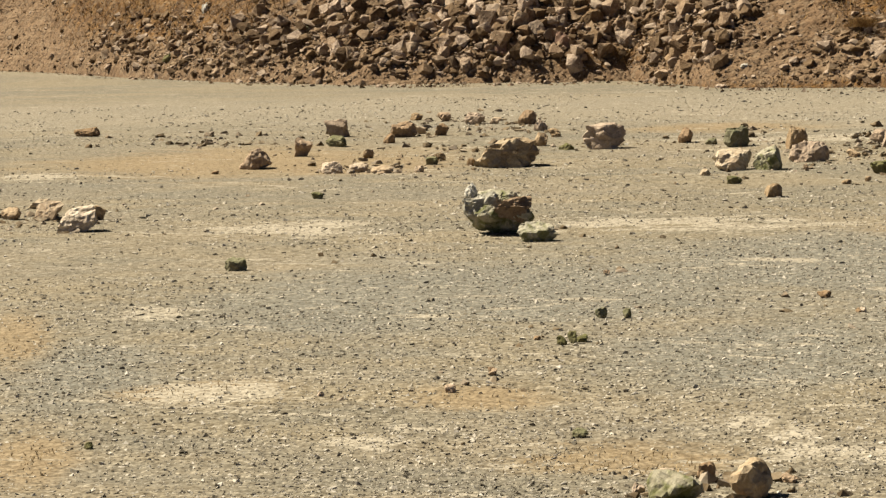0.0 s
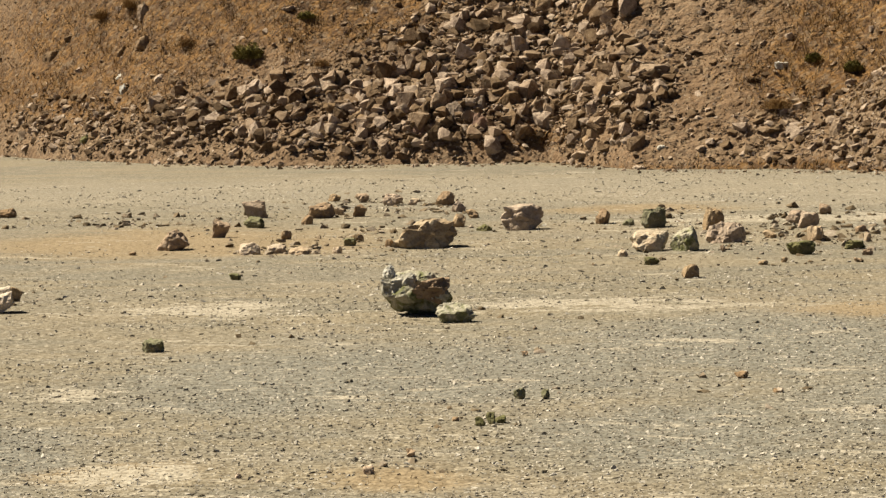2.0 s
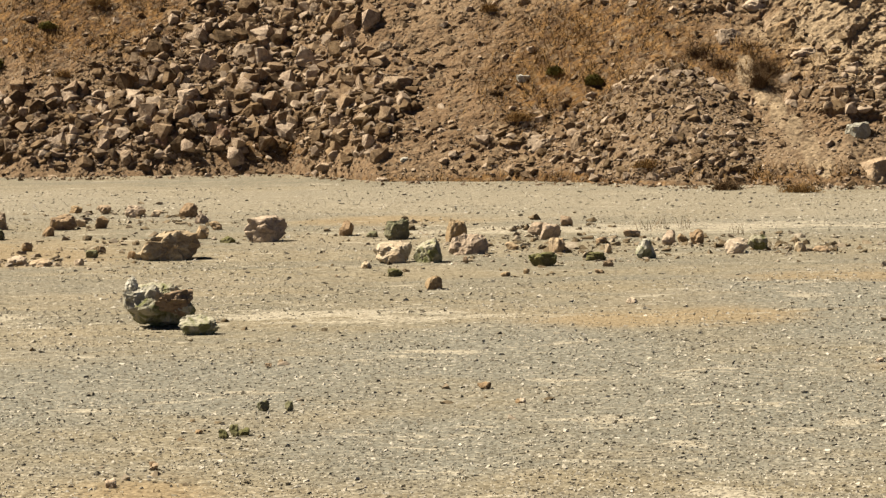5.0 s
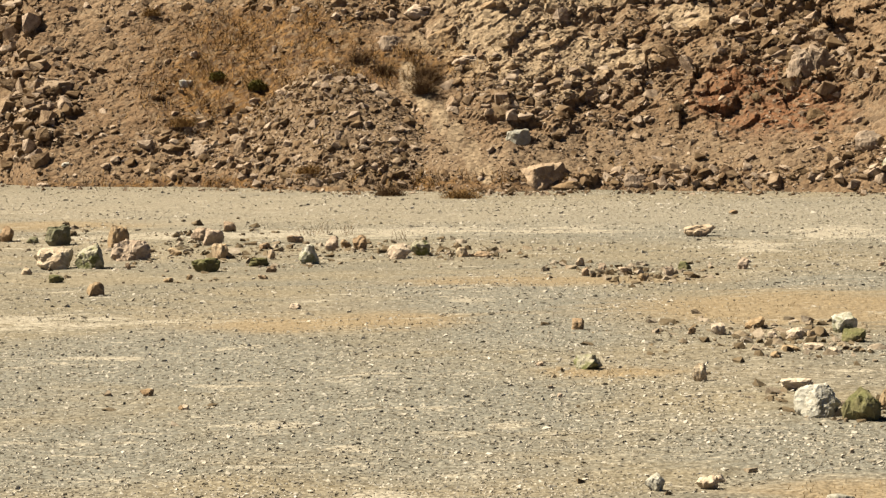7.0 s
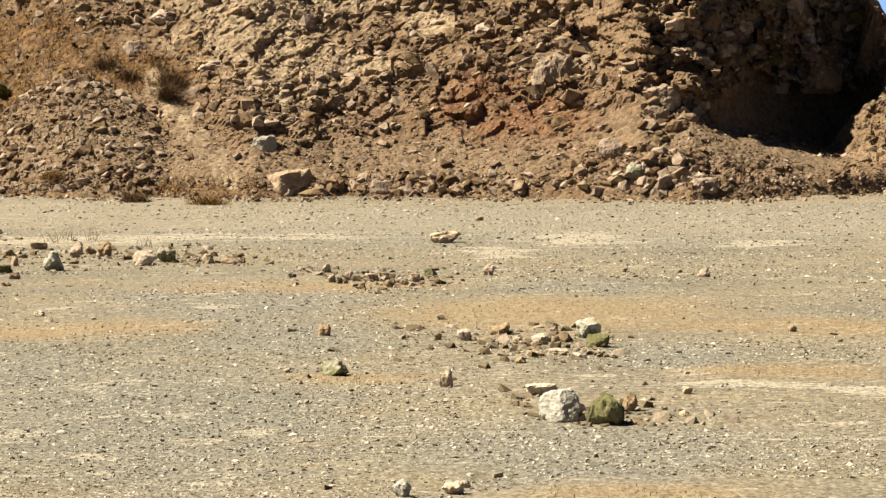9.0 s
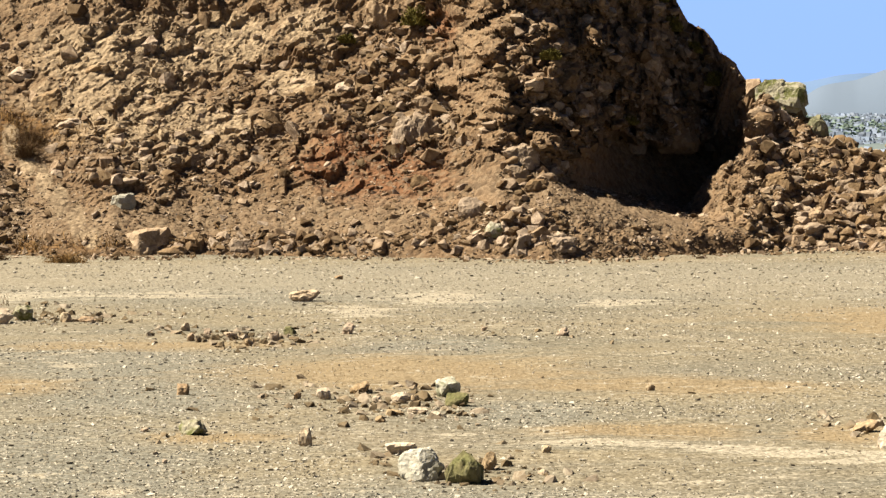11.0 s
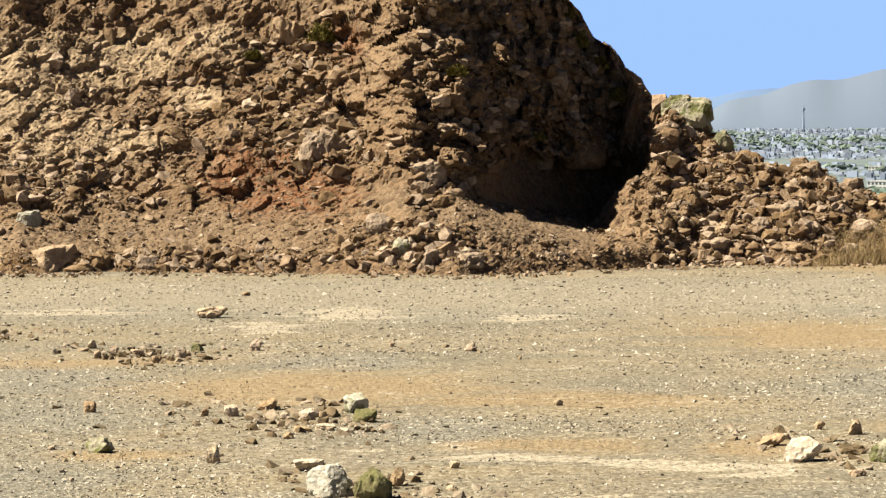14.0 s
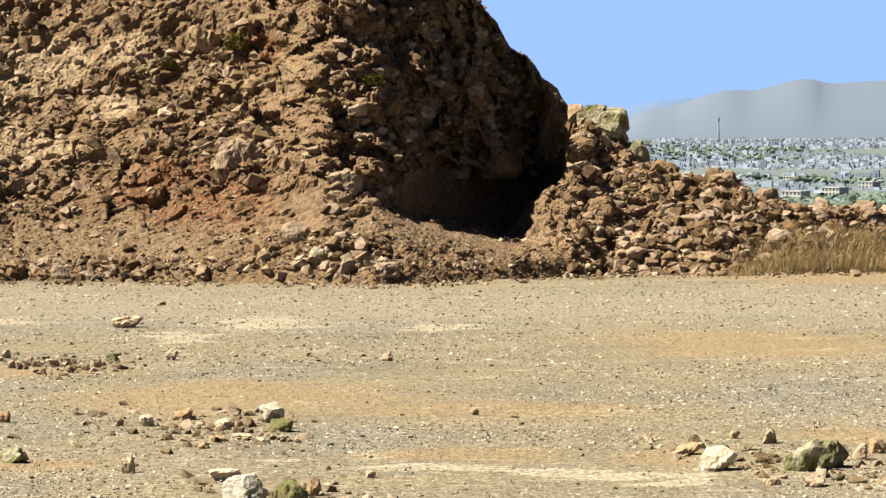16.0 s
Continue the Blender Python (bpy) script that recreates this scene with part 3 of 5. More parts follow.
def build_hill():
    az = np.concatenate([np.arange(-60, -25, 1.5), np.arange(-25, 25, 0.06), np.arange(25, 40.1, 1.0)])
    u = np.concatenate([np.arange(-0.4, 15, 0.07), np.arange(15, 21, 0.14), np.arange(21, 70, 2.0)])
    a, uu = np.meshgrid(az, u)
    p = hill_at(a, uu)
    me = mesh_from("hillside", p.reshape(-1, 3), grid_faces(len(u), len(az)), False)
    rise = rise_of(p)
    for kind in ("grass", "pale", "red", "gravel", "path"):
        attribute(me, kind, np.maximum(zone_mask(kind, a, rise) * (1 - on_cone(a, uu) * (kind != "path")), on_cone(a, uu) * (kind == "gravel")))
    me.materials.append(HILL)
    return tagged(new("hillside", me), "brown cut quarry hillside of loose earth and rock", "hillside", kind="structure")


def build_nose():
    az = np.arange(9.3, 16.5, 0.045)
    rows = np.linspace(0, 1, 190)
    a, k = np.meshgrid(az, rows)
    top = np.interp(a, CREST_B, CREST_H) + (fbm(a * 3.0, a * 0, 4, 99) - 0.5) * 0.8
    p = nose_at(a, 0.3 + (top - 0.3) * k)
    # the crest rounds off backwards
    back = p[-1] * np.array((1.05, 1.05, 0.9))
    p = np.concatenate([p, back[None]])
    me = mesh_from("crag", p.reshape(-1, 3), grid_faces(len(p), len(az)), False)
    a = np.concatenate([a, a[-1:]])
    rise = rise_of(p)
    for kind in ("grass", "pale", "red", "gravel", "path"):
        attribute(me, kind, zone_mask(kind, a, rise))
    me.materials.append(HILL)
    return tagged(new("crag", me), "dark craggy shaded end of the cut hillside", "hillside", kind="structure")


build_hill()
build_nose()


# ---- stones ----
def chipped(seed, corners, cuts=0, rough=0.05, boxy=0.6):
    """A broken stone of unit width: the hull of random corners, its faces split and roughened."""
    rng = np.random.default_rng(seed)
    d = rng.normal(size=(corners, 3))
    d /= np.linalg.norm(d, axis=1)[:, None]
    d = np.sign(d) * np.abs(d) ** boxy
    d *= rng.uniform(0.8, 1.0, (corners, 1)) * np.array((1.0, rng.uniform(0.7, 1.0), rng.uniform(0.6, 0.95)))
    bm = bmesh.new()
    for w in d:
        bm.verts.new(w)
    out = bmesh.ops.convex_hull(bm, input=bm.verts)
    bmesh.ops.delete(bm, geom=[w for w in bm.verts if not w.link_faces], context="VERTS")
    if cuts:
        bmesh.ops.subdivide_edges(bm, edges=bm.edges, cuts=cuts, use_grid_fill=True)
        bmesh.ops.smooth_vert(bm, verts=bm.verts, factor=0.12, use_axis_x=True, use_axis_y=True, use_axis_z=True)
    bmesh.ops.triangulate(bm, faces=bm.faces)
    bmesh.ops.recalc_face_normals(bm, faces=bm.faces)
    bm.verts.index_update()
    v = np.array([w.co[:] for w in bm.verts])
    f = np.array([[w.index for w in g.verts] for g in bm.faces])
    bm.free()
    if cuts:
        bump = fbm(v[:, 0] * 2.6 + v[:, 2] * 2.1 + seed, v[:, 1] * 2.6 - v[:, 2] * 1.7, 5, seed) - 0.5
        pits = np.abs(vnoise(v[:, 2] * 4 + v[:, 0] * 2.5 + seed, v[:, 1] * 3.2, seed) - 0.5)
        v = v * (1 + rough * 3.5 * bump + rough * 1.6 * pits)[:, None]
    low, high = v.min(0), v.max(0)
    return (v - (low + high) / 2) / (high - low).max(), f


def turns(rng, n):
    """n random turns as matrices."""
    q = rng.normal(size=(n, 4))
    q /= np.linalg.norm(q, axis=1)[:, None]
    w, x, y, z = q.T
    return np.stack([1 - 2 * (y * y + z * z), 2 * (x * y - w * z), 2 * (x * z + w * y), 2 * (x * y + w * z), 1 - 2 * (x * x + z * z), 2 * (y * z - w * x), 2 * (x * z - w * y), 2 * (y * z + w * x), 1 - 2 * (x * x + y * y)], -1).reshape(n, 3, 3)


def strewn(name, places, sizes, shapes, seed, flat=0.75):
    """One mesh of many small stones."""
    rng = np.random.default_rng(seed)
    pick = rng.integers(len(shapes), size=len(places))
    verts, faces, at = [], [], 0
    for k, (v, f) in enumerate(shapes):
        ids = np.nonzero(pick == k)[0]
        stretch = rng.uniform(0.6, 1.0, (len(ids), 3)) * 1.25
        w = np.einsum("nij,nvj->nvi", turns(rng, len(ids)), v[None] * stretch[:, None])
        w = w * sizes[ids][:, None, None]
        w[..., 2] *= flat
        w = w + places[ids][:, None, :]
        verts.append(w.reshape(-1, 3))
        faces.append((f[None] + (at + np.arange(len(ids)) * len(v))[:, None, None]).reshape(-1, 3))
        at += len(ids) * len(v)
    return mesh_from(name, np.concatenate(verts), np.concatenate(faces))


def stuff(name, me, material, label, category):
    me.materials.append(material)
    return tagged(new(name, me), label, category, kind="stuff")


CHIPS = [chipped(100 + k, 9) for k in range(10)]
GRIT = [chipped(150 + k, 7) for k in range(8)]
WORDS = {"pale": "pale cream limestone", "white": "whitish grey", "tan": "tan weathered", "brown": "brown weathered", "dark": "dark brown", "green": "dark olive green", "lichen": "grey green-stained", "red": "rusty red"}
made_stones = 0


def ball(level):
    bm = bmesh.new()
    bmesh.ops.create_icosphere(bm, subdivisions=level, radius=1.0)
    v = np.array([w.co[:] for w in bm.verts])
    f = np.array([[w.index for w in g.verts] for g in bm.faces])
    bm.free()
    return v, f


BALL = {k: ball(k) for k in (3, 4, 5)}


BLOCKS = [chipped(200 + k, 12, 1, 0.085) for k in range(16)]


def stone_mesh(name, w, d, h, kind, seed, cuts=9, rough=1.15, level=4, bed=True):
    """A broken boulder: a ball split by planes, with pits, ribs and a flat bed."""
    rng = np.random.default_rng(seed)
    v, f = BALL[level]
    n = rng.normal(size=(cuts, 3))
    n[:, 2] += 0.15
    n /= np.linalg.norm(n, axis=1)[:, None]
    dist = rng.uniform(0.40, 0.82, cuts)
    n[0], dist[0] = (0.1, -0.1, 0.98), rng.uniform(0.5, 0.75)
    reach = np.clip(v @ n.T, 1e-3, None)
    v = v * np.minimum(1.0, (dist / reach).min(1))[:, None]
    warp = v + 0.12 * np.stack([fbm3(v, 2.1, 3, seed + q) for q in (11, 12, 13)], -1)
    v = v * (1 + rough * (0.15 * broken(warp * 1.9 + seed % 97, seed, 0.8) + 0.05 * broken(warp * 5.0, seed + 9, 0.8) + 0.10 * fbm3(v, 5.0, 4, seed + 7)))[:, None]
    v = v @ np.array(Euler((rng.uniform(-0.30, 0.05), rng.uniform(-0.22, 0.22), rng.uniform(0, 6.28))).to_matrix())
    v = (v - (v.min(0) + v.max(0)) / 2) / np.ptp(v, axis=0)
    if bed:
        v[:, 2] = np.maximum(v[:, 2], -0.34)
    v[:, 2] -= (v[:, 2].min() + v[:, 2].max()) / 2
    v = v / np.ptp(v, axis=0) * np.array((w, d, h))
    me = mesh_from(name, v, f, False)
    me.materials.append(ROCK[kind])
    return me


def stone(x, y, w, h, kind):
    """A loose stone that lies on the floor, w wide and h high."""
    global made_stones
    made_stones += 1
    seed = 1000 + made_stones
    name = "boulder" if w > 0.5 else "rock"
    ob = new(name, stone_mesh(name, w, w * (0.7 + 0.03 * (seed % 9)), h * 1.15, kind, seed, level=4 if w > 0.55 else 3))
    ob.location = (x, y, float(ground_z(np.array(x), np.array(y))) + h * 0.42)
    size_word = "large" if w > 0.9 else "medium" if w > 0.4 else "small"
    return tagged(ob, f"{size_word} {WORDS[kind]} {name} lying on the gravel floor", name, "stones on the quarry floor")


stone(-8.42, 41.80, 0.66, 0.31, "lichen")
stone(-12.24, 57.32, 1.43, 0.64, "pale")
stone(-10.86, 61.95, 1.01, 0.61, "brown")
stone(-9.17, 63.68, 0.37, 0.38, "brown")
stone(-7.75, 62.24, 0.60, 0.48, "green")
stone(-7.06, 55.75, 0.81, 0.45, "pale")
stone(-6.28, 55.59, 0.62, 0.50, "lichen")
stone(-6.27, 61.46, 0.53, 0.53, "tan")
stone(-5.62, 57.67, 0.86, 0.47, "brown")
stone(-8.46, 62.98, 0.30, 0.16, "green")
stone(-18.92, 67.36, 0.65, 0.48, "brown")
stone(-17.95, 63.77, 0.56, 0.28, "green")
stone(-17.83, 60.47, 0.48, 0.46, "brown")
stone(-17.92, 57.00, 0.79, 0.46, "brown")
stone(-17.01, 67.05, 0.68, 0.41, "brown")
stone(-16.06, 67.21, 0.38, 0.32, "brown")
stone(-16.80, 67.95, 0.30, 0.21, "tan")
stone(-16.87, 64.88, 0.31, 0.26, "brown")
stone(-18.45, 74.13, 0.39, 0.23, "tan")
stone(-17.46, 73.44, 0.42, 0.26, "brown")
stone(-16.18, 71.79, 0.63, 0.34, "brown")
stone(-14.63, 71.46, 0.53, 0.40, "brown")
stone(-13.78, 68.97, 0.39, 0.33, "brown")
stone(-12.66, 63.28, 0.38, 0.33, "tan")
stone(-12.88, 66.24, 0.34, 0.23, "tan")
stone(-15.57, 71.58, 0.34, 0.19, "tan")
stone(-13.77, 55.44, 0.22, 0.15, "tan")
stone(-14.05, 57.78, 0.30, 0.18, "green")
stone(-14.09, 58.73, 0.26, 0.18, "tan")
stone(-13.04, 57.30, 0.20, 0.18, "brown")
stone(-11.76, 61.87, 0.40, 0.16, "green")
stone(-15.73, 55.46, 0.49, 0.27, "tan")
stone(-15.20, 55.82, 0.44, 0.22, "tan")
stone(-14.56, 55.33, 0.49, 0.17, "tan")
stone(-16.02, 59.64, 0.26, 0.21, "tan")
stone(-4.48, 62.96, 0.46, 0.32, "brown")
stone(-4.05, 61.13, 0.52, 0.39, "brown")
stone(-3.94, 65.71, 0.31, 0.28, "brown")
stone(-3.75, 54.18, 0.62, 0.30, "green")
stone(-3.67, 57.42, 0.37, 0.34, "tan")
stone(-2.82, 60.00, 0.26, 0.15, "brown")
stone(-2.72, 55.39, 0.43, 0.17, "green")
stone(-2.55, 57.21, 0.17, 0.22, "tan")
stone(-2.39, 53.62, 0.23, 0.14, "brown")
stone(-1.70, 56.00, 0.45, 0.43, "lichen")
stone(-2.20, 62.04, 0.40, 0.18, "brown")
stone(-7.40, 54.17, 0.23, 0.14, "pale")
stone(-6.56, 52.24, 0.31, 0.16, "green")
stone(-5.44, 49.01, 0.34, 0.25, "tan")
stone(-5.41, 54.89, 0.12, 0.16, "brown")
stone(-4.31, 51.60, 0.20, 0.09, "tan")
stone(-3.93, 52.05, 0.13, 0.10, "tan")
stone(-2.49, 52.05, 0.20, 0.09, "brown")
stone(-4.74, 58.65, 0.33, 0.18, "tan")
stone(-14.30, 49.35, 0.24, 0.13, "green")
stone(-12.26, 37.76, 0.34, 0.20, "green")
stone(-18.46, 55.65, 0.17, 0.07, "brown")
stone(-3.20, 34.62, 0.19, 0.09, "brown")
stone(-2.58, 33.11, 0.09, 0.07, "tan")
stone(-5.79, 32.55, 0.16, 0.14, "green")
stone(-5.46, 32.53, 0.11, 0.14, "green")
stone(-5.75, 30.36, 0.12, 0.15, "green")
stone(-5.85, 30.23, 0.13, 0.11, "green")
stone(-5.65, 30.47, 0.15, 0.09, "green")
stone(-6.21, 30.57, 0.09, 0.05, "brown")
stone(-6.21, 28.04, 0.10, 0.09, "brown")
stone(-6.42, 26.92, 0.12, 0.08, "tan")
stone(-6.53, 37.23, 0.10, 0.06, "brown")
stone(-16.94, 43.43, 0.79, 0.46, "pale")
stone(-18.45, 45.97, 0.53, 0.36, "tan")
stone(-19.21, 45.86, 0.40, 0.23, "tan")
stone(-17.48, 45.83, 0.27, 0.27, "tan")
stone(-19.50, 47.96, 0.44, 0.18, "pale")
stone(-26.29, 68.33, 0.72, 0.25, "brown")
stone(-3.23, 21.47, 0.51, 0.26, "lichen")
stone(-2.63, 21.72, 0.35, 0.31, "pale")
stone(-3.10, 22.40, 0.17, 0.15, "brown")
stone(-2.39, 22.38, 0.15, 0.08, "brown")
stone(-3.57, 21.67, 0.12, 0.10, "brown")
stone(-3.44, 22.41, 0.15, 0.09, "tan")
stone(-4.58, 24.48, 0.16, 0.09, "green")
stone(-6.19, 27.98, 0.10, 0.08, "brown")
stone(-6.39, 26.81, 0.13, 0.08, "brown")
stone(-7.73, 26.53, 0.08, 0.05, "brown")
stone(-9.13, 23.42, 0.09, 0.07, "green")
stone(-1.29, 59.38, 0.30, 0.33, "brown")
stone(-0.66, 59.26, 0.33, 0.33, "brown")
stone(-0.99, 60.14, 0.26, 0.21, "tan")
stone(0.21, 56.63, 0.53, 0.34, "tan")
stone(0.67, 57.44, 0.44, 0.34, "lichen")
stone(1.57, 57.05, 0.27, 0.22, "pale")
stone(2.03, 57.02, 0.44, 0.12, "brown")
stone(3.83, 51.77, 0.16, 0.16, "brown")
stone(3.88, 53.93, 0.21, 0.18, "tan")
stone(4.63, 51.93, 0.29, 0.16, "brown")
stone(5.89, 52.75, 0.27, 0.18, "green")
stone(7.05, 52.66, 0.25, 0.23, "brown")
stone(4.87, 50.46, 0.22, 0.15, "tan")
stone(5.45, 51.49, 0.22, 0.18, "brown")
stone(4.27, 53.02, 0.18, 0.14, "brown")
stone(7.32, 62.42, 0.77, 0.27, "tan")
stone(9.11, 69.94, 0.24, 0.11, "brown")
stone(11.22, 51.62, 0.25, 0.11, "brown")
stone(9.93, 53.19, 0.14, 0.09, "brown")
stone(2.97, 41.80, 0.21, 0.18, "brown")
stone(-1.64, 45.75, 0.21, 0.09, "tan")
stone(2.75, 36.72, 0.41, 0.20, "lichen")
stone(4.12, 35.13, 0.21, 0.24, "pale")
stone(2.09, 37.04, 0.11, 0.06, "brown")
stone(5.07, 40.80, 0.23, 0.18, "tan")
stone(4.67, 40.83, 0.12, 0.11, "brown")
stone(5.74, 41.56, 0.32, 0.20, "tan")
stone(6.17, 40.09, 0.29, 0.17, "tan")
stone(6.42, 40.15, 0.16, 0.12, "tan")
stone(7.05, 40.87, 0.41, 0.30, "lichen")
stone(6.96, 39.59, 0.36, 0.21, "green")
stone(5.81, 38.33, 0.28, 0.08, "tan")
stone(6.19, 38.56, 0.30, 0.10, "tan")
stone(6.39, 38.05, 0.17, 0.09, "tan")
stone(5.82, 40.10, 0.17, 0.12, "tan")
stone(5.48, 37.49, 0.16, 0.10, "tan")
stone(5.24, 33.99, 0.44, 0.16, "pale")
stone(5.16, 31.82, 0.58, 0.38, "white")
stone(5.62, 31.39, 0.49, 0.40, "green")
stone(6.10, 32.37, 0.20, 0.23, "tan")
stone(7.12, 33.72, 0.13, 0.10, "pale")
stone(6.68, 31.86, 0.15, 0.07, "tan")
stone(2.66, 26.64, 0.21, 0.18, "white")
stone(3.22, 26.86, 0.24, 0.14, "tan")
stone(3.41, 27.31, 0.14, 0.08, "tan")
stone(2.16, 33.75, 0.07, 0.05, "brown")
stone(-2.63, 33.12, 0.09, 0.06, "brown")
stone(4.38, 25.59, 0.33, 0.12, "white")
stone(11.84, 33.61, 0.55, 0.32, "pale")
stone(12.94, 33.21, 0.50, 0.44, "lichen")
stone(13.43, 33.44, 0.46, 0.37, "green")
stone(12.00, 35.37, 0.41, 0.18, "tan")
stone(13.26, 36.88, 0.15, 0.12, "tan")
stone(13.51, 36.13, 0.25, 0.21, "tan")
stone(14.16, 34.27, 0.25, 0.22, "tan")
stone(14.66, 34.87, 0.23, 0.21, "tan")
stone(12.56, 31.93, 0.29, 0.15, "brown")
stone(32.45, 78.97, 0.36, 0.24, "brown")
stone(10.36, 41.04, 0.16, 0.11, "pale")
stone(7.12, 33.80, 0.12, 0.09, "pale")
stone(11.21, 51.55, 0.27, 0.16, "brown")
stone(12.10, 32.24, 0.22, 0.09, "brown")


# ---- the great boulder on the floor ----
def great_boulder():
    x, y, w, d, h = -9.28, 42.85, 1.22, 1.0, 0.82
    base = float(ground_z(np.array(x), np.array(y)))
    body = stone_mesh("boulder", w, d, h, "lichen", 78, 12, 1.7, 5, False)
    v = np.zeros(len(body.vertices) * 3, np.float32)
    body.vertices.foreach_get("co", v)
    v = v.reshape(-1, 3)
    # undercut below, higher on one side
    k = np.clip(-v[:, 2] / (h / 2), 0, 1)
    v[:, 0] *= 1 - 0.14 * k
    v[:, 1] = v[:, 1] * (1 - 0.4 * k) + 0.24 * k
    v[:, 2] -= np.clip(v[:, 2], 0, None) * np.clip(v[:, 0] / w + 0.1, 0, 0.6) * 0.5
    body.vertices.foreach_set("co", v.ravel())
    body.update()
    ob = new("boulder", body)
    ob.location = (x, y, base + h * 0.42)
    tagged(ob, "large craggy grey boulder with green stains and a hollow underside", "boulder", "stones on the quarry floor")
    for name, dx, dy, dz, pw, pd, ph, kind, seed, label in (
        ("peak", -0.47, -0.06, 0.33, 0.22, 0.26, 0.34, "white", 88, "whitish pointed knob"),
        ("ledge", -0.28, -0.12, 0.13, 0.60, 0.62, 0.46, "white", 82, "pale chalky ledge"),
        ("crust", 0.24, -0.10, 0.06, 0.66, 0.66, 0.46, "dark", 85, "brown crumbling crust"),
    ):
        p = new(name, stone_mesh(name, pw, pd, ph, kind, seed, 12, 1.5, 4, False))
        p.parent = ob
        p.location = (dx, dy, dz)
        tagged(p, label)


great_boulder()


# ---- single blocks on the slope ----
SCAN = np.arange(0.0, 40, 0.05)


def slope_place(bearing, rise):
    """The nearest place on the slope, or on the floor before it, that is seen at that bearing and rise."""
    p = hill_at(np.full_like(SCAN, bearing), SCAN)
    e = rise_of(p)
    if 10.9 < bearing < 15.7 and rise > -1.9 + 0.12 * abs(bearing - 14):
        z = np.arange(0.5, 12, 0.06)
        p = nose_at(np.full_like(z, bearing), z)
        return p[int(np.argmin(np.abs(rise_of(p) - rise)))]
    k = int(np.argmax(e >= rise)) if (e >= rise).any() else int(np.argmax(e))
    if k == 0:
        r = EYE / math.tan(radians(-rise))
        x, y = r * math.sin(radians(bearing)), r * math.cos(radians(bearing))
        return np.array((x, y, float(ground_z(np.array(x), np.array(y)))))
    return p[k]


def perched(bearing, rise, w, h, kind):
    """A block that sits on the slope."""
    global made_stones
    made_stones += 1
    seed = 3000 + made_stones
    p = slope_place(bearing, rise)
    kind = {"tan": "dark", "brown": "dark", "pale": "brown"}.get(kind, kind)
    d = w * (0.75 + 0.03 * (seed % 8))
    ob = new("slope_boulder", stone_mesh("slope_boulder", w * 1.05, d, h * 1.1, kind, seed, level=4 if w > 1.0 else 3))
    ob.location = (p[0], p[1] + d * 0.2, p[2] + h * 0.02)
    size_word = "large" if w > 0.9 else "medium"
    return tagged(ob, f"{size_word} {WORDS[kind]} angular boulder bedded in the slope", "boulder", "boulders on the slope")


perched(-8.40, -2.22, 0.70, 1.21, "pale")
perched(-7.03, -0.82, 1.53, 0.74, "tan")
perched(-7.63, -0.55, 0.59, 0.27, "pale")
perched(-7.41, -1.33, 0.59, 0.59, "brown")
perched(-9.42, -1.54, 0.59, 0.88, "brown")
perched(-10.17, -1.36, 0.94, 0.78, "tan")
perched(-10.88, -1.43, 0.70, 0.67, "tan")
perched(-10.83, -1.87, 0.78, 0.86, "red")
perched(-12.17, -1.98, 0.70, 0.67, "red")
perched(-11.97, -1.26, 0.78, 0.78, "tan")
perched(-11.37, -1.54, 0.82, 0.67, "tan")
perched(-12.69, -0.77, 0.70, 0.59, "tan")
perched(-15.44, -1.50, 0.70, 0.70, "tan")
perched(-13.92, -1.48, 0.86, 0.70, "tan")
perched(-13.38, -1.62, 0.67, 0.51, "pale")
perched(-16.35, -1.46, 0.67, 0.47, "lichen")
perched(-11.78, -0.79, 0.86, 0.47, "pale")
perched(-11.33, -0.07, 1.02, 0.43, "pale")
perched(-10.30, -0.11, 1.21, 0.74, "tan")
perched(-9.24, 0.94, 0.78, 0.90, "tan")
perched(-8.52, 0.51, 0.59, 0.70, "tan")
perched(-8.15, 0.88, 0.90, 0.43, "tan")
perched(-8.76, 0.75, 0.51, 0.82, "brown")
perched(-10.11, 0.37, 0.78, 0.78, "tan")
perched(-9.73, 1.00, 0.70, 0.59, "tan")
perched(-7.26, -0.03, 0.59, 0.51, "brown")
perched(-17.98, 0.05, 0.86, 0.74, "tan")
perched(-18.40, -0.04, 0.59, 0.51, "brown")
perched(-19.96, -0.18, 0.78, 0.82, "tan")
perched(-17.35, -0.73, 0.55, 0.55, "brown")
perched(-18.48, -0.58, 0.43, 0.35, "white")
perched(-17.90, 0.78, 0.67, 0.70, "tan")
perched(-18.43, -0.93, 0.31, 0.70, "white")
perched(-17.65, -0.66, 0.47, 0.39, "pale")
perched(-14.83, 0.73, 0.67, 0.27, "tan")
perched(-13.44, 0.70, 0.51, 0.27, "pale")
perched(-4.04, -2.20, 1.21, 0.74, "tan")
perched(-3.14, -2.16, 0.59, 0.74, "brown")
perched(-6.91, -2.42, 0.29, 0.18, "white")
perched(-8.59, -2.57, 0.82, 0.27, "pale")
perched(-4.32, -0.78, 0.47, 0.39, "white")
perched(-19.24, -1.92, 0.59, 0.43, "green")
perched(-7.38, -2.88, 0.51, 0.23, "pale")
perched(-3.75, 1.05, 0.47, 0.31, "white")
perched(-4.29, 0.83, 0.39, 0.59, "pale")
perched(2.81, -2.04, 0.78, 0.70, "white")
perched(3.30, -2.90, 1.80, 0.94, "pale")
perched(4.30, -2.91, 0.70, 0.67, "tan")
perched(5.33, -2.97, 0.82, 0.51, "tan")
perched(3.81, -3.04, 0.98, 0.27, "pale")
perched(1.67, -0.27, 0.86, 0.31, "pale")
perched(1.29, 0.14, 1.25, 0.90, "pale")
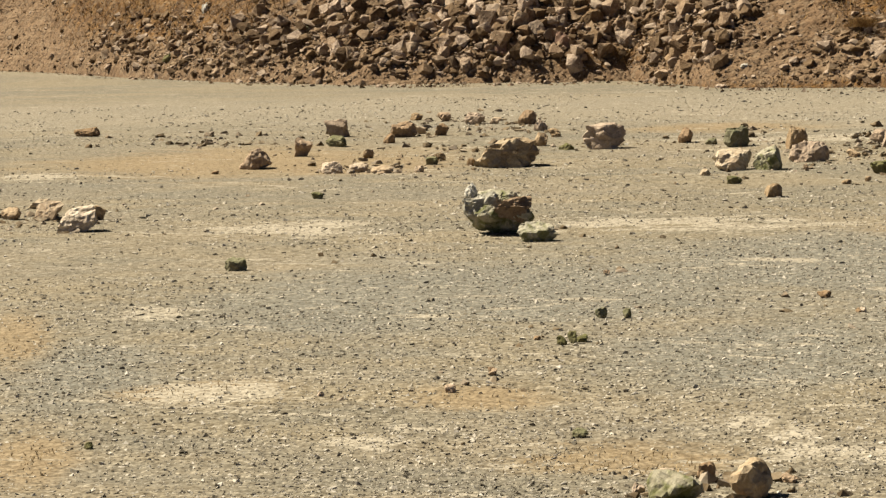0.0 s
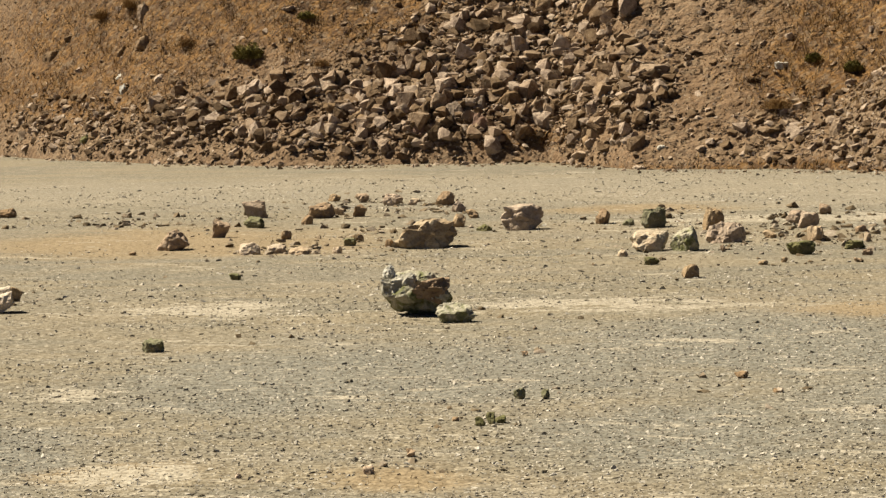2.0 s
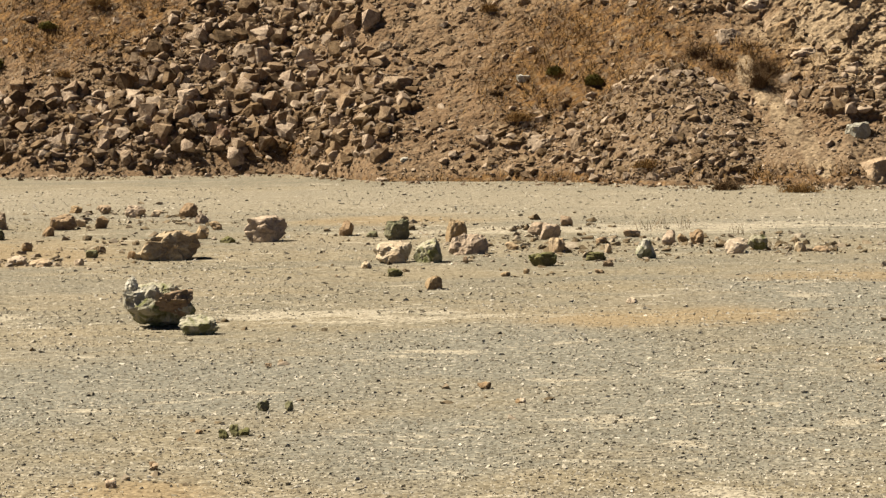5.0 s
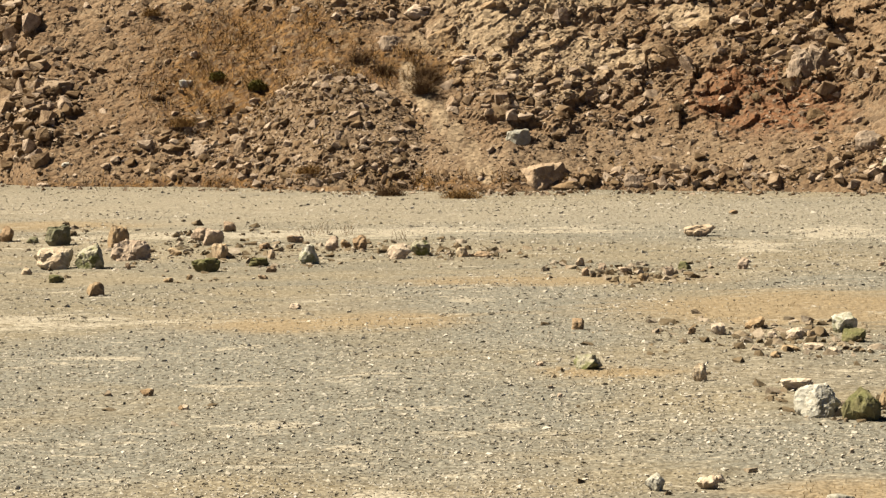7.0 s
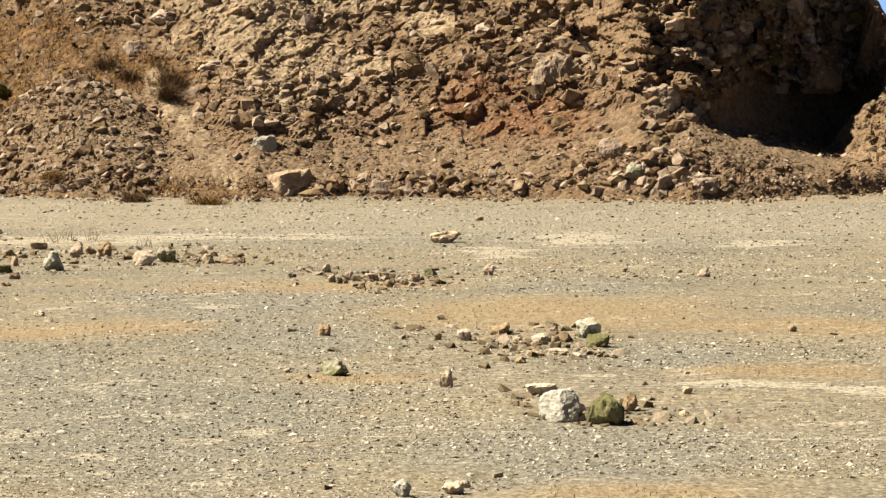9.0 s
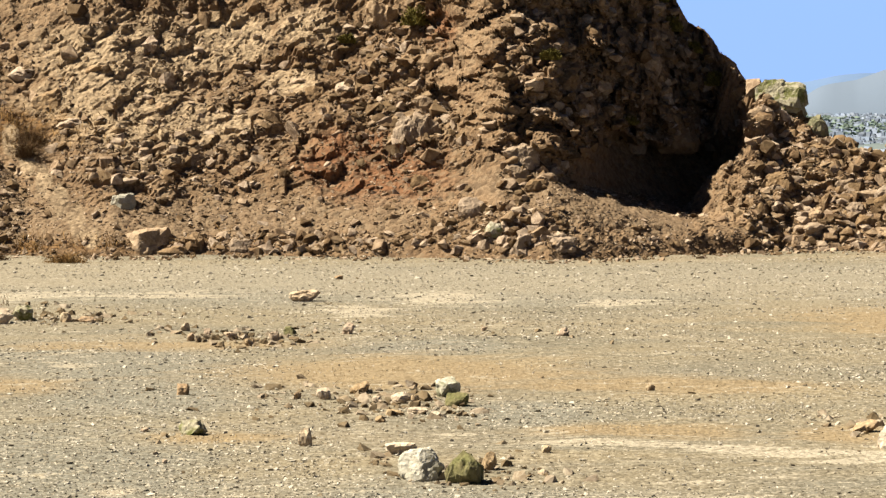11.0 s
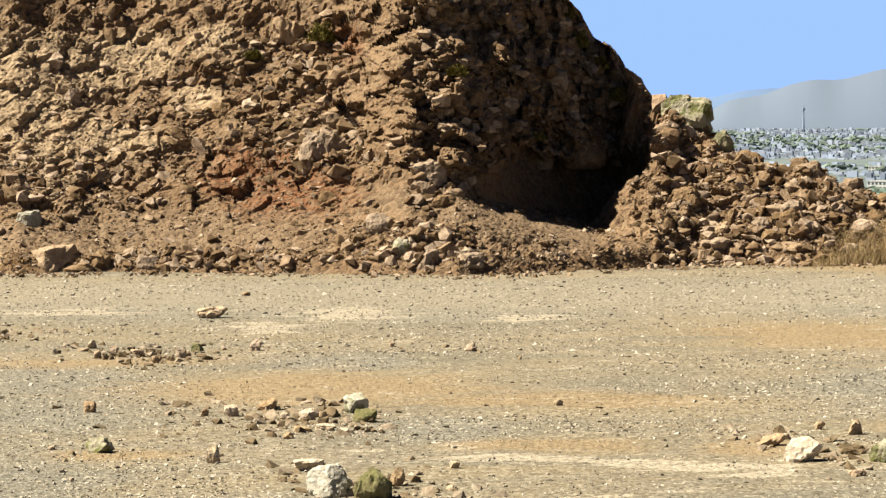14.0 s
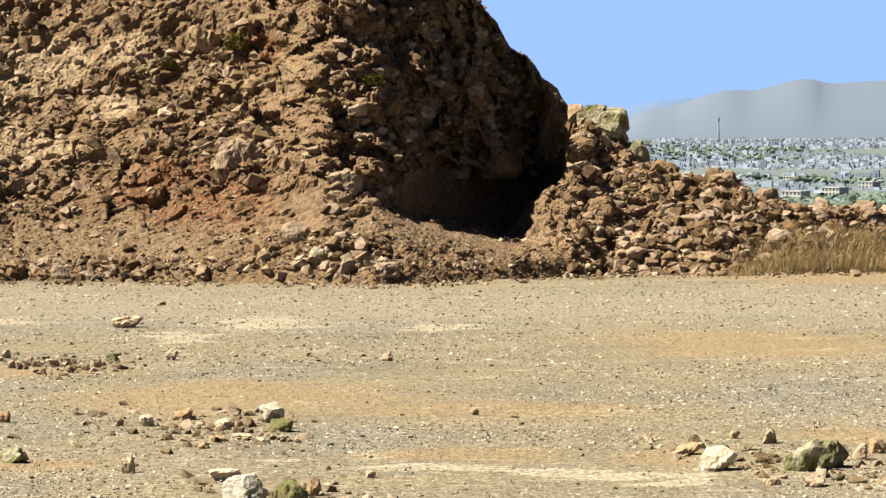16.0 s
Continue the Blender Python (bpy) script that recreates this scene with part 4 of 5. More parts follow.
perched(9.25, -1.72, 0.78, 0.78, "brown")
perched(9.31, -0.54, 1.25, 1.17, "brown")
perched(10.32, -2.14, 0.86, 0.67, "brown")
perched(3.65, 0.02, 0.59, 0.39, "pale")
perched(0.75, 0.74, 1.17, 0.59, "pale")
perched(0.07, 0.02, 0.86, 0.70, "tan")
perched(4.37, -1.52, 0.47, 0.27, "pale")
perched(2.27, 0.86, 0.78, 0.31, "pale")
perched(6.92, 0.24, 0.78, 0.70, "tan")
perched(6.62, 0.59, 0.98, 0.27, "pale")
perched(14.12, 0.91, 0.82, 1.02, "tan")
perched(16.96, 0.20, 1.80, 1.45, "lichen")
perched(16.11, 0.25, 0.86, 0.55, "tan")
perched(16.42, -0.12, 0.74, 0.47, "tan")
perched(16.96, -0.12, 0.63, 0.43, "pale")
perched(15.82, -1.04, 0.74, 1.02, "tan")
perched(15.55, -0.55, 0.82, 0.98, "brown")
perched(16.99, -1.66, 1.21, 0.82, "tan")
perched(17.68, -0.36, 0.86, 0.86, "green")
perched(18.40, -0.72, 0.67, 0.43, "tan")
perched(19.41, -0.96, 0.86, 0.78, "tan")
perched(17.69, -2.28, 0.47, 0.59, "pale")
perched(17.81, -2.60, 1.21, 0.47, "tan")
perched(18.77, -2.42, 0.82, 0.51, "tan")
perched(19.18, -1.82, 0.74, 0.63, "tan")
perched(19.57, -1.71, 0.51, 0.67, "tan")
perched(8.95, -0.61, 1.06, 1.29, "brown")
perched(11.38, -0.99, 1.25, 0.78, "tan")
perched(11.26, -1.39, 0.82, 0.63, "tan")
perched(11.65, -1.70, 0.90, 0.59, "tan")
perched(10.81, -2.64, 0.63, 0.51, "lichen")
perched(8.41, 1.87, 1.25, 1.37, "pale")
perched(1.59, -0.26, 1.02, 0.51, "pale")
perched(14.73, -0.51, 1.68, 1.29, "brown")
perched(13.82, -0.78, 0.78, 0.51, "tan")
perched(12.23, -2.92, 1.02, 0.59, "brown")
perched(11.38, -2.96, 0.74, 0.70, "brown")
perched(19.24, -2.62, 0.86, 0.35, "pale")
perched(18.53, -2.15, 0.59, 0.51, "tan")
perched(18.28, -1.61, 0.70, 0.47, "tan")
perched(13.09, 0.51, 0.78, 0.59, "tan")
perched(12.24, 0.56, 1.17, 0.86, "brown")
perched(9.32, 0.60, 0.59, 0.35, "pale")
perched(10.29, 0.17, 0.70, 0.39, "pale")
perched(9.44, 1.01, 0.90, 0.59, "tan")
perched(7.62, 0.48, 0.78, 0.43, "pale")
perched(9.31, 0.10, 0.86, 0.59, "tan")
perched(18.30, -0.64, 0.86, 0.51, "tan")
perched(19.57, -1.08, 1.21, 0.86, "tan")
perched(20.47, -1.28, 0.78, 0.63, "brown")
perched(21.19, -1.62, 0.67, 0.47, "tan")
perched(22.45, -1.63, 1.29, 0.67, "brown")
perched(21.61, -1.69, 0.78, 0.47, "tan")
perched(19.15, -2.04, 0.78, 0.59, "tan")
perched(20.23, -1.91, 0.67, 0.59, "brown")
perched(20.95, -1.96, 0.70, 0.43, "tan")
perched(21.91, -2.02, 0.86, 0.47, "tan")
perched(22.74, -1.86, 0.78, 0.59, "tan")


# ---- rubble on the slope ----
def slope_rubble():
    rng = np.random.default_rng(7)
    n = 190000
    az, u = rng.uniform(-24, 24, n), 15 * rng.uniform(0, 1, n) ** 1.15
    p = hill_at(az, u)
    rise = rise_of(p)
    heap = zone_mask("blocks", az, rise) * (az < 12)
    tipped = on_cone(az, u) * step(4.0, -1.0, np.radians(az) * 88)
    scree = zone_mask("scree", az, rise) * (1 - 0.85 * np.clip(1.4 * zone_mask("pale", az, rise), 0, 1))
    bank = step(15.6, 16.4, az)
    calm = np.clip(zone_mask("grass", az, rise) * 0.55 + 0.3 * zone_mask("gravel", az, rise), 0, 1)
    calm = calm * (1 - on_cone(az, u))
    lane = np.clip(zone_mask("path", az, rise) * 1.5, 0, 1)
    patchy = 0.35 + 0.65 * step(0.40, 0.60, fbm(az * 2.2, u / 1.2, 3, 71))
    chance = 0.29 * patchy * (1 - calm) + 0.55 * tipped + 0.30 * step(0.25, 0.6, scree) * (1 - tipped) + 0.26 * bank + 0.35 * heap + 0.16 * zone_mask("gravel", az, rise)
    keep = rng.uniform(0, 1, n) < chance * (1 - 0.9 * lane)
    p, rise, az, coarse = p[keep], rise[keep], az[keep], np.maximum(np.maximum(np.maximum(step(0.25, 0.6, scree), bank), heap) * (1 - on_cone(az, u)), 0.45 * tipped)[keep]
    roll = rng.uniform(0, 1, len(p))
    sizes = 0.055 + 0.05 * rng.uniform(0, 1, len(p)) + 0.26 * roll ** 12 + coarse * (0.05 * rng.uniform(0, 1, len(p)) + 0.14 * roll ** 5) + 0.40 * step(15.6, 16.4, az) * rng.uniform(0, 1, len(p)) ** 14
    p[:, 2] -= sizes * 0.08
    # the heap of large blocks
    n = 16000
    haz, hu = rng.uniform(-20, -5, n), rng.uniform(0.3, 12, n)
    hp = hill_at(haz, hu)
    core = zone_mask("blocks", haz, rise_of(hp))
    hk = rng.uniform(0, 1, n) < 0.48 * step(0.34, 0.62, core + 0.35 * (fbm(haz * 1.9, hu / 1.4, 3, 75) - 0.5))
    hp = hp[hk]
    hs = 0.12 + 0.17 * rng.uniform(0, 1, len(hp)) + 0.62 * rng.uniform(0, 1, len(hp)) ** 6
    hp[:, 2] += hs * rng.uniform(-0.05, 0.35, len(hp))
    # crags on the shaded nose
    naz, nz = rng.uniform(10.9, 15.8, 3000), rng.uniform(1.5, 9.5, 3000)
    np_ = nose_at(naz, nz)
    nk = (nz < np.interp(naz, CREST_B, CREST_H) - 0.3) & ~((np.abs(naz - 14.2) < 1.7) & (nz < 3.3))
    ns = 0.07 + 0.40 * rng.uniform(0, 1, 3000) ** 4
    # broken rock standing out of the crags
    n = 5200
    caz, cu = rng.uniform(0.5, 10.8, n), rng.uniform(1.5, 14, n)
    cp = hill_at(caz, cu)
    crise = rise_of(cp)
    loose = zone_mask("gravel", caz, crise) + zone_mask("path", caz, crise) + on_cone(caz, cu) + 0.6 * zone_mask("red", caz, crise) + 0.42 * zone_mask("pale", caz, crise)
    ck = (crise > -1.5) & (rng.uniform(0, 1, n) < 0.30 * (0.25 + 0.6 * step(0.45, 0.6, fbm(caz * 1.6, cu / 1.6, 3, 77))) * np.clip(1 - 2 * loose, 0, 1))
    cs = 0.12 + 0.24 * rng.uniform(0, 1, n) ** 2 + 0.65 * rng.uniform(0, 1, n) ** 9
    p, sizes = np.concatenate([p, hp, np_[nk], cp[ck]]), np.concatenate([sizes, hs, ns[nk], cs[ck]])
    big = sizes > 0.30
    n = 7000
    faz = rng.uniform(-25, 25, n)
    fr = np.interp(faz, FOOT_B, FOOT_R) + 0.8 - 3.2 * rng.uniform(0, 1, n) ** 2.2
    fp = np.stack([fr * np.sin(np.radians(faz)), fr * np.cos(np.radians(faz)), 0 * fr], -1)
    fp[:, 2] = np.maximum(ground_z(fp[:, 0], fp[:, 1]), hill_at(faz, fr - np.interp(faz, FOOT_B, FOOT_R))[:, 2] * (fr > np.interp(faz, FOOT_B, FOOT_R)))
    fs = 0.05 + 0.22 * rng.uniform(0, 1, n) ** 5
    fk = rng.uniform(0, 1, n) < 0.25 + 0.75 * step(0.42, 0.6, fbm(faz * 1.7, fr * 0.4, 3, 73))
    stuff("foot_rubble", strewn("foot_rubble", fp[fk], fs[fk], CHIPS, 10), RUBBLE, "small stones fallen along the foot of the slope", "rubble")
    stuff("slope_rubble", strewn("slope_rubble", p[~big], sizes[~big], GRIT, 8), RUBBLE, "loose brown and tan rubble covering the slope", "rubble")
    order = np.argsort(-sizes * big)
    single, rest = order[:260], order[260:int(big.sum())]
    stuff("slope_blocks", strewn("slope_blocks", p[rest], sizes[rest] * 1.1, BLOCKS, 9), RUBBLE, "angular brown quarry blocks heaped on the slope", "rubble")
    shapes = [mesh_from("talus_block", v, f) for v, f in BLOCKS]
    for me in shapes:
        me.materials.append(BLOCK)
    for k in single:
        ob = new("talus_block", shapes[int(rng.integers(len(shapes)))])
        ob.location = p[k]
        ob.rotation_euler = rng.uniform(0, 6.28, 3)
        ob.scale = sizes[k] * 1.05 * rng.uniform(0.75, 1.05, 3)
        tagged(ob, "angular brown quarry block in the rubble heap", "rock", "blocks in the rubble heaps")


slope_rubble()


# ---- crumbs of broken stone round the loose rocks ----
CRUMBS = (
    (-22.5, 67.3, 2.5, 2.3),
    (-17.6, 73.3, 1.9, 5.0),
    (-15.6, 57.2, 1.1, 1.7),
    (-14.5, 69.6, 1.5, 3.5),
    (-4.8, 64.8, 1.3, 5.4),
    (-3.0, 58.3, 1.4, 3.0),
    (-7.9, 67.3, 0.9, 2.7),
    (-14.2, 62.5, 1.3, 2.0),
    (-4.2, 61.0, 1.2, 4.7),
    (-0.0, 60.2, 2.6, 2.5),
    (1.7, 58.2, 2.0, 2.0),
    (6.3, 39.5, 0.9, 2.0),
    (5.3, 52.4, 1.3, 1.6),
    (4.9, 53.1, 1.3, 1.4),
    (6.1, 40.6, 1.2, 1.5),
    (12.8, 35.0, 0.9, 1.6),
    (13.1, 32.4, 0.6, 1.1),
    (6.0, 32.0, 0.8, 1.1),
    (-5.9, 58.9, 3.3, 3.5),
)


def floor_crumbs():
    rng = np.random.default_rng(29)
    p = np.concatenate([rng.normal(size=(30 + int(9 * w), 3)) * np.array((w * 0.55, d * 0.55, 0)) + np.array((x, y, 0)) for x, y, w, d in CRUMBS])
    p[:, 2] = ground_z(p[:, 0], p[:, 1]) + 0.015
    sizes = 0.05 + 0.24 * rng.uniform(0, 1, len(p)) ** 3
    stuff("broken_stones", strewn("broken_stones", p, sizes, CHIPS, 30), LOOSE, "crumbs of tan stone scattered round the larger rocks", "stones")


floor_crumbs()


def floor_gravel():
    rng = np.random.default_rng(11)
    n = 160000
    az = rng.uniform(-24, 24, n)
    r = EYE / np.tan(np.radians(2.9 + rng.uniform(0, 1, n) * np.interp(az, (-5, 3, 10), (8.9, 7.2, 6.2))))
    az = np.radians(az)
    p = np.stack([r * np.sin(az), r * np.cos(az), 0 * r], -1)
    p[:, 2] = ground_z(p[:, 0], p[:, 1])
    bare = np.clip(1.1 * patch_mask("ochre", p[:, 0], p[:, 1]) - 0.6 * patch_mask("grey", p[:, 0], p[:, 1]), 0, 0.95)
    thick = step(0.30, 0.62, fbm(p[:, 0] / 3.5, p[:, 1] / 3.5, 4, 15) + 0.3 * patch_mask("grey", p[:, 0], p[:, 1]))
    keep = rng.uniform(0, 1, n) < (0.14 + 0.72 * thick) * (1 - bare)
    p, r = p[keep], r[keep]
    sizes = (0.026 + 0.022 * rng.uniform(0, 1, len(r)) + 0.07 * rng.uniform(0, 1, len(r)) ** 9) * (r / 45) ** 0.6 * 0.98
    stuff("gravel", strewn("gravel", p, sizes, GRIT, 12, 0.7), PEBBLE, "loose tan and grey gravel over the quarry floor", "gravel")


floor_gravel()


def floor_clusters():
    """Small rubble round the larger stones of the floor."""
    rng = np.random.default_rng(13)
    places, sizes = [], []
    for ob in [o for o in scene.objects if o.name.split(".")[0] in ("boulder", "rock") and o.parent is None]:
        n = 3 + int(5 * ob.dimensions.x) if ob.location.y > 38 else 2
        spread = 0.5 + 0.9 * ob.dimensions.x
        for _ in range(n):
            x, y = ob.location.x + rng.normal() * spread, ob.location.y + rng.normal() * spread * 1.2
            places.append((x, y, float(ground_z(np.array(x), np.array(y)))))
            sizes.append(0.06 + 0.13 * rng.uniform() ** 2)

    def strip(x0, y0, x1, y1, n, spread):
        for _ in range(n):
            k = rng.uniform()
            x, y = x0 + (x1 - x0) * k + rng.normal() * spread * 0.5, y0 + (y1 - y0) * k + rng.normal() * spread
            places.append((x, y, float(ground_z(np.array(x), np.array(y)))))
            sizes.append(0.06 + 0.20 * rng.uniform() ** 3)

    strip(-23.4, 65.8, -18.3, 63.4, 60, 0.5)
    strip(-19.0, 72.1, -13.7, 70.2, 60, 1.2)
    strip(-16.7, 64.7, -13.0, 57.2, 40, 1.0)
    strip(-12.0, 62.1, -10.5, 63.8, 25, 0.8)
    strip(-5.1, 62.9, -2.3, 55.9, 70, 1.5)
    strip(-15.9, 56.0, -14.4, 55.9, 40, 0.6)
    strip(-2.9, 60.8, 2.4, 57.3, 110, 1.0)
    strip(3.2, 53.4, 5.6, 50.6, 80, 1.0)
    strip(4.5, 41.0, 6.9, 38.5, 110, 1.2)
    strip(4.8, 33.8, 6.0, 31.0, 70, 0.5)
    strip(12.0, 35.8, 12.5, 34.1, 70, 0.8)
    strip(12.6, 33.7, 14.1, 33.3, 80, 0.9)
    strip(-19.5, 46.5, -16.8, 44.3, 50, 0.8)
    strip(-3.7, 21.8, -2.4, 22.5, 60, 0.25)
    stuff("loose_stones", strewn("loose_stones", np.array(places), np.array(sizes), CHIPS, 14), LOOSE, "small tan and brown stones strewn round the boulders", "stones")


floor_clusters()


# ---- dry plants ----
def blades(places, height, width, lean, rng):
    """Thin pointed blades: arrays of places, heights and leans."""
    n = len(places)
    turn, tip = rng.uniform(0, 6.28, n), rng.normal(size=(n, 2)) * (lean * height)[:, None]
    side = np.stack([np.cos(turn), np.sin(turn), 0 * turn], -1) * (width / 2)[:, None]
    mid = places + np.concatenate([tip * 0.35, (height * 0.6)[:, None]], 1)
    top = places + np.concatenate([tip, height[:, None]], 1)
    v = np.stack([places - side, places + side, mid + side * 0.7, mid - side * 0.7, top], 1).reshape(-1, 3)
    k = np.arange(n)[:, None] * 5
    return v, np.concatenate([k + [0, 1, 2], k + [0, 2, 3], k + [3, 2, 4]])


def bush(bearing, rise, w, h, kind):
    """A shrub or tuft on the slope."""
    global made_stones
    made_stones += 1
    rng = np.random.default_rng(5000 + made_stones)
    p = slope_place(bearing, rise)
    n = int(260 + 500 * min(w, 1.6))
    at = rng.normal(size=(n, 3)) * np.array((w * 0.22, w * 0.18, 0.02))
    height = 0.72 * h * rng.uniform(0.35, 1.0, n) * np.exp(-(at[:, 0] / (w * 0.45)) ** 2)
    at[:, 2] = -0.05
    width, lean = np.full(n, 0.014), np.full(n, 0.8)
    if kind == "olive":
        # short leaves over an uneven dome
        n *= 4
        at = rng.normal(size=(n, 3)) + 0.8 * rng.normal(size=(12, 3))[rng.integers(12, size=n)]
        at /= np.linalg.norm(at, axis=1)[:, None]
        at = at * np.array((w * 0.5, w * 0.4, h * 0.6)) * rng.uniform(0.55, 1.0, (n, 1)) * (0.75 + 0.25 * np.sin(at[:, :1] * 7 + at[:, 1:2] * 5))
        at[:, 2] = np.abs(at[:, 2])
        height, width, lean = rng.uniform(0.04, 0.11, n), rng.uniform(0.025, 0.05, n), np.full(n, 0.9)
    v, f = blades(at, height, width, lean, rng)
    name, label, mat = {"olive": ("shrub", "low olive green shrub growing on the slope", SHRUB), "twig": ("dry_bush", "dry dark brown thorny bush on the slope", TWIG), "straw": ("grass_tuft", "tuft of dry straw-coloured grass on the slope", HAY)}[kind]
    me = mesh_from(name, v, f)
    me.materials.append(mat)
    ob = new(name, me)
    ob.location = p
    return tagged(ob, label, name.split("_")[-1], "plants on the slope")


bush(-15.71, -0.28, 1.76, 1.17, "olive")
bush(-3.63, -0.67, 0.70, 0.51, "olive")
bush(-2.78, -0.89, 0.78, 0.59, "olive")
bush(-0.60, -0.28, 0.90, 0.67, "twig")
bush(-0.06, -0.54, 0.98, 0.70, "twig")
bush(0.85, -0.67, 1.17, 0.86, "twig")
bush(-4.32, -1.61, 1.17, 0.51, "straw")
bush(0.03, -3.17, 1.10, 0.67, "twig")
bush(1.92, -3.19, 0.98, 0.51, "twig")
bush(-1.67, -2.66, 1.17, 0.51, "straw")
bush(-4.91, -1.04, 0.59, 0.31, "twig")
bush(13.63, -0.33, 0.98, 0.59, "olive")
bush(14.12, 1.99, 0.78, 0.78, "olive")
bush(14.60, 1.69, 0.86, 0.98, "olive")
bush(15.03, 1.20, 0.86, 0.78, "olive")
bush(15.51, 0.51, 0.78, 0.86, "olive")
bush(14.30, 2.29, 0.78, 0.78, "olive")
bush(12.48, -0.26, 0.78, 0.59, "twig")
bush(11.99, 1.07, 0.78, 0.59, "olive")
bush(9.08, 1.79, 1.17, 1.17, "olive")
bush(7.62, 1.41, 0.78, 0.51, "olive")
bush(-14.47, 0.53, 0.86, 0.47, "olive")
bush(-12.43, -0.19, 0.78, 0.70, "straw")
bush(-18.19, 0.90, 0.98, 0.78, "straw")
bush(-18.80, 0.67, 0.98, 0.78, "straw")
bush(-17.02, 0.05, 0.98, 0.70, "straw")
bush(-14.14, -0.46, 0.98, 0.51, "straw")
bush(-13.37, 1.05, 1.17, 0.70, "straw")
bush(-5.01, 0.75, 0.78, 0.59, "straw")
bush(-4.45, -1.62, 1.17, 0.59, "straw")
bush(0.75, -0.99, 0.78, 1.17, "twig")
bush(1.56, -3.24, 1.37, 0.59, "straw")


def grass_field(name, places, low, high, label, seed, lean=0.5, width=0.012, material=STRAW):
    rng = np.random.default_rng(seed)
    n = len(places)
    v, f = blades(np.asarray(places), rng.uniform(low, high, n), np.full(n, width), np.full(n, lean), rng)
    return stuff(name, mesh_from(name, v, f), material, label, "grass")


def floor_grass():
    rng = np.random.default_rng(31)
    n = 160000
    az = np.radians(rng.uniform(-24, 24, n))
    r = EYE / np.tan(np.radians(rng.uniform(2.9, 12.0, n)))
    x, y = r * np.sin(az), r * np.cos(az)
    keep = rng.uniform(0, 1, n) < step(0.45, 0.95, patch_mask("ochre", x, y) + fbm(x / 1.2, y / 1.2, 3, 33) - 0.5) * 0.25
    x, y = x[keep], y[keep]
    grass_field("dry_grass", np.stack([x, y, ground_z(x, y)], -1), 0.015, 0.05, "short dry ochre grass on the quarry floor", 32)


floor_grass()


def slope_grass():
    rng = np.random.default_rng(41)
    n = 150000
    az, u = rng.uniform(-24, 13, n), rng.uniform(0, 13, n)
    p = hill_at(az, u)
    clump = step(0.5, 0.62, fbm(az * 3.1, u * 1.1, 3, 43))
    keep = rng.uniform(0, 1, n) < zone_mask("grass", az, rise_of(p)) * (0.25 + 0.75 * clump)
    grass_field("slope_grass", p[keep], 0.10, 0.34, "dry brown grass over the earth slope", 42, 0.7, 0.028, HAY)


slope_grass()


def tall_grass():
    rng = np.random.default_rng(51)
    n = 9000
    az = 19.5 + rng.uniform(0, 1, n) ** 0.8 * 6.0
    r = np.interp(az, FOOT_B, FOOT_R) - 0.6 + rng.uniform(0, 2.4, n)
    a = np.radians(az)
    p = np.stack([r * np.sin(a), r * np.cos(a), 0 * r], -1)
    p[:, 2] = np.where(r > np.interp(az, FOOT_B, FOOT_R), (r - np.interp(az, FOOT_B, FOOT_R)) * 0.5, 0) - 0.05
    high = step(19.4, 21.0, az) * 0.5 + 0.3
    rng2 = np.random.default_rng(52)
    v, f = blades(p, high * rng2.uniform(0.5, 1.25, n), np.full(n, 0.014), np.full(n, 0.45), rng2)
    stuff("tall_grass", mesh_from("tall_grass", v, f), STRAW, "belt of tall dry straw-coloured grass before the rubble bank", "grass")


tall_grass()


def dry_weed(x, y, h, seed):
    rng = np.random.default_rng(seed)
    at = rng.normal(size=(16, 3)) * np.array((0.12, 0.12, 0))
    v, f = blades(at, h * rng.uniform(0.5, 1.0, 16), np.full(16, 0.012), np.full(16, 0.6), rng)
    me = mesh_from("dry_weed", v, f)
    me.materials.append(TWIG)
    ob = new("dry_weed", me)
    ob.location = (x, y, float(ground_z(np.array(x), np.array(y))))
    tagged(ob, "thin leafless dry weed on the quarry floor", "weed", "dry weeds")


for k, (x, y) in enumerate(((-1.99, 63.9), (-1.6, 64.4), (-1.0, 64.1), (0.23, 61.9))):
    dry_weed(x, y, 0.42, 60 + k)

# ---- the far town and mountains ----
# houses and mast carry distance haze as a blue tint in their wall colour
CITY = plain_material("haze_tinted_walls", (0.42, 0.52, 0.72), (0.55, 0.64, 0.82), 0.02)
WALL = plain_material("white_render", (0.80, 0.83, 0.85), (0.86, 0.89, 0.90), 0.2, island=False)
DARK = plain_material("dark_glass", (0.10, 0.13, 0.15), (0.14, 0.17, 0.19), 0.3, 0.3, island=False)
# tree green mixed with blue, so that the colour itself holds the haze
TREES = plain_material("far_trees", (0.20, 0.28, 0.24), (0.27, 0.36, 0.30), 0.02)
# mountain haze is painted into the base colours as blue, deeper on the range
RIDGE = plain_material("haze_tinted_ridge", (0.245, 0.325, 0.46), (0.25, 0.33, 0.465), 0.004, island=False)
RANGE = plain_material("haze_tinted_range", (0.29, 0.46, 0.80), (0.295, 0.465, 0.81), 0.004, island=False)

CUBE_V = np.array([(x, y, z) for x in (-0.5, 0.5) for y in (-0.5, 0.5) for z in (0, 1)], float)
CUBE_F = np.array([(0, 1, 3, 2), (4, 6, 7, 5), (0, 4, 5, 1), (2, 3, 7, 6), (1, 5, 7, 3), (0, 2, 6, 4)])


def polar(bearing, r):
    a = np.radians(bearing)
    x, y = r * np.sin(a), r * np.cos(a)
    return x, y, ground_z(x, y)


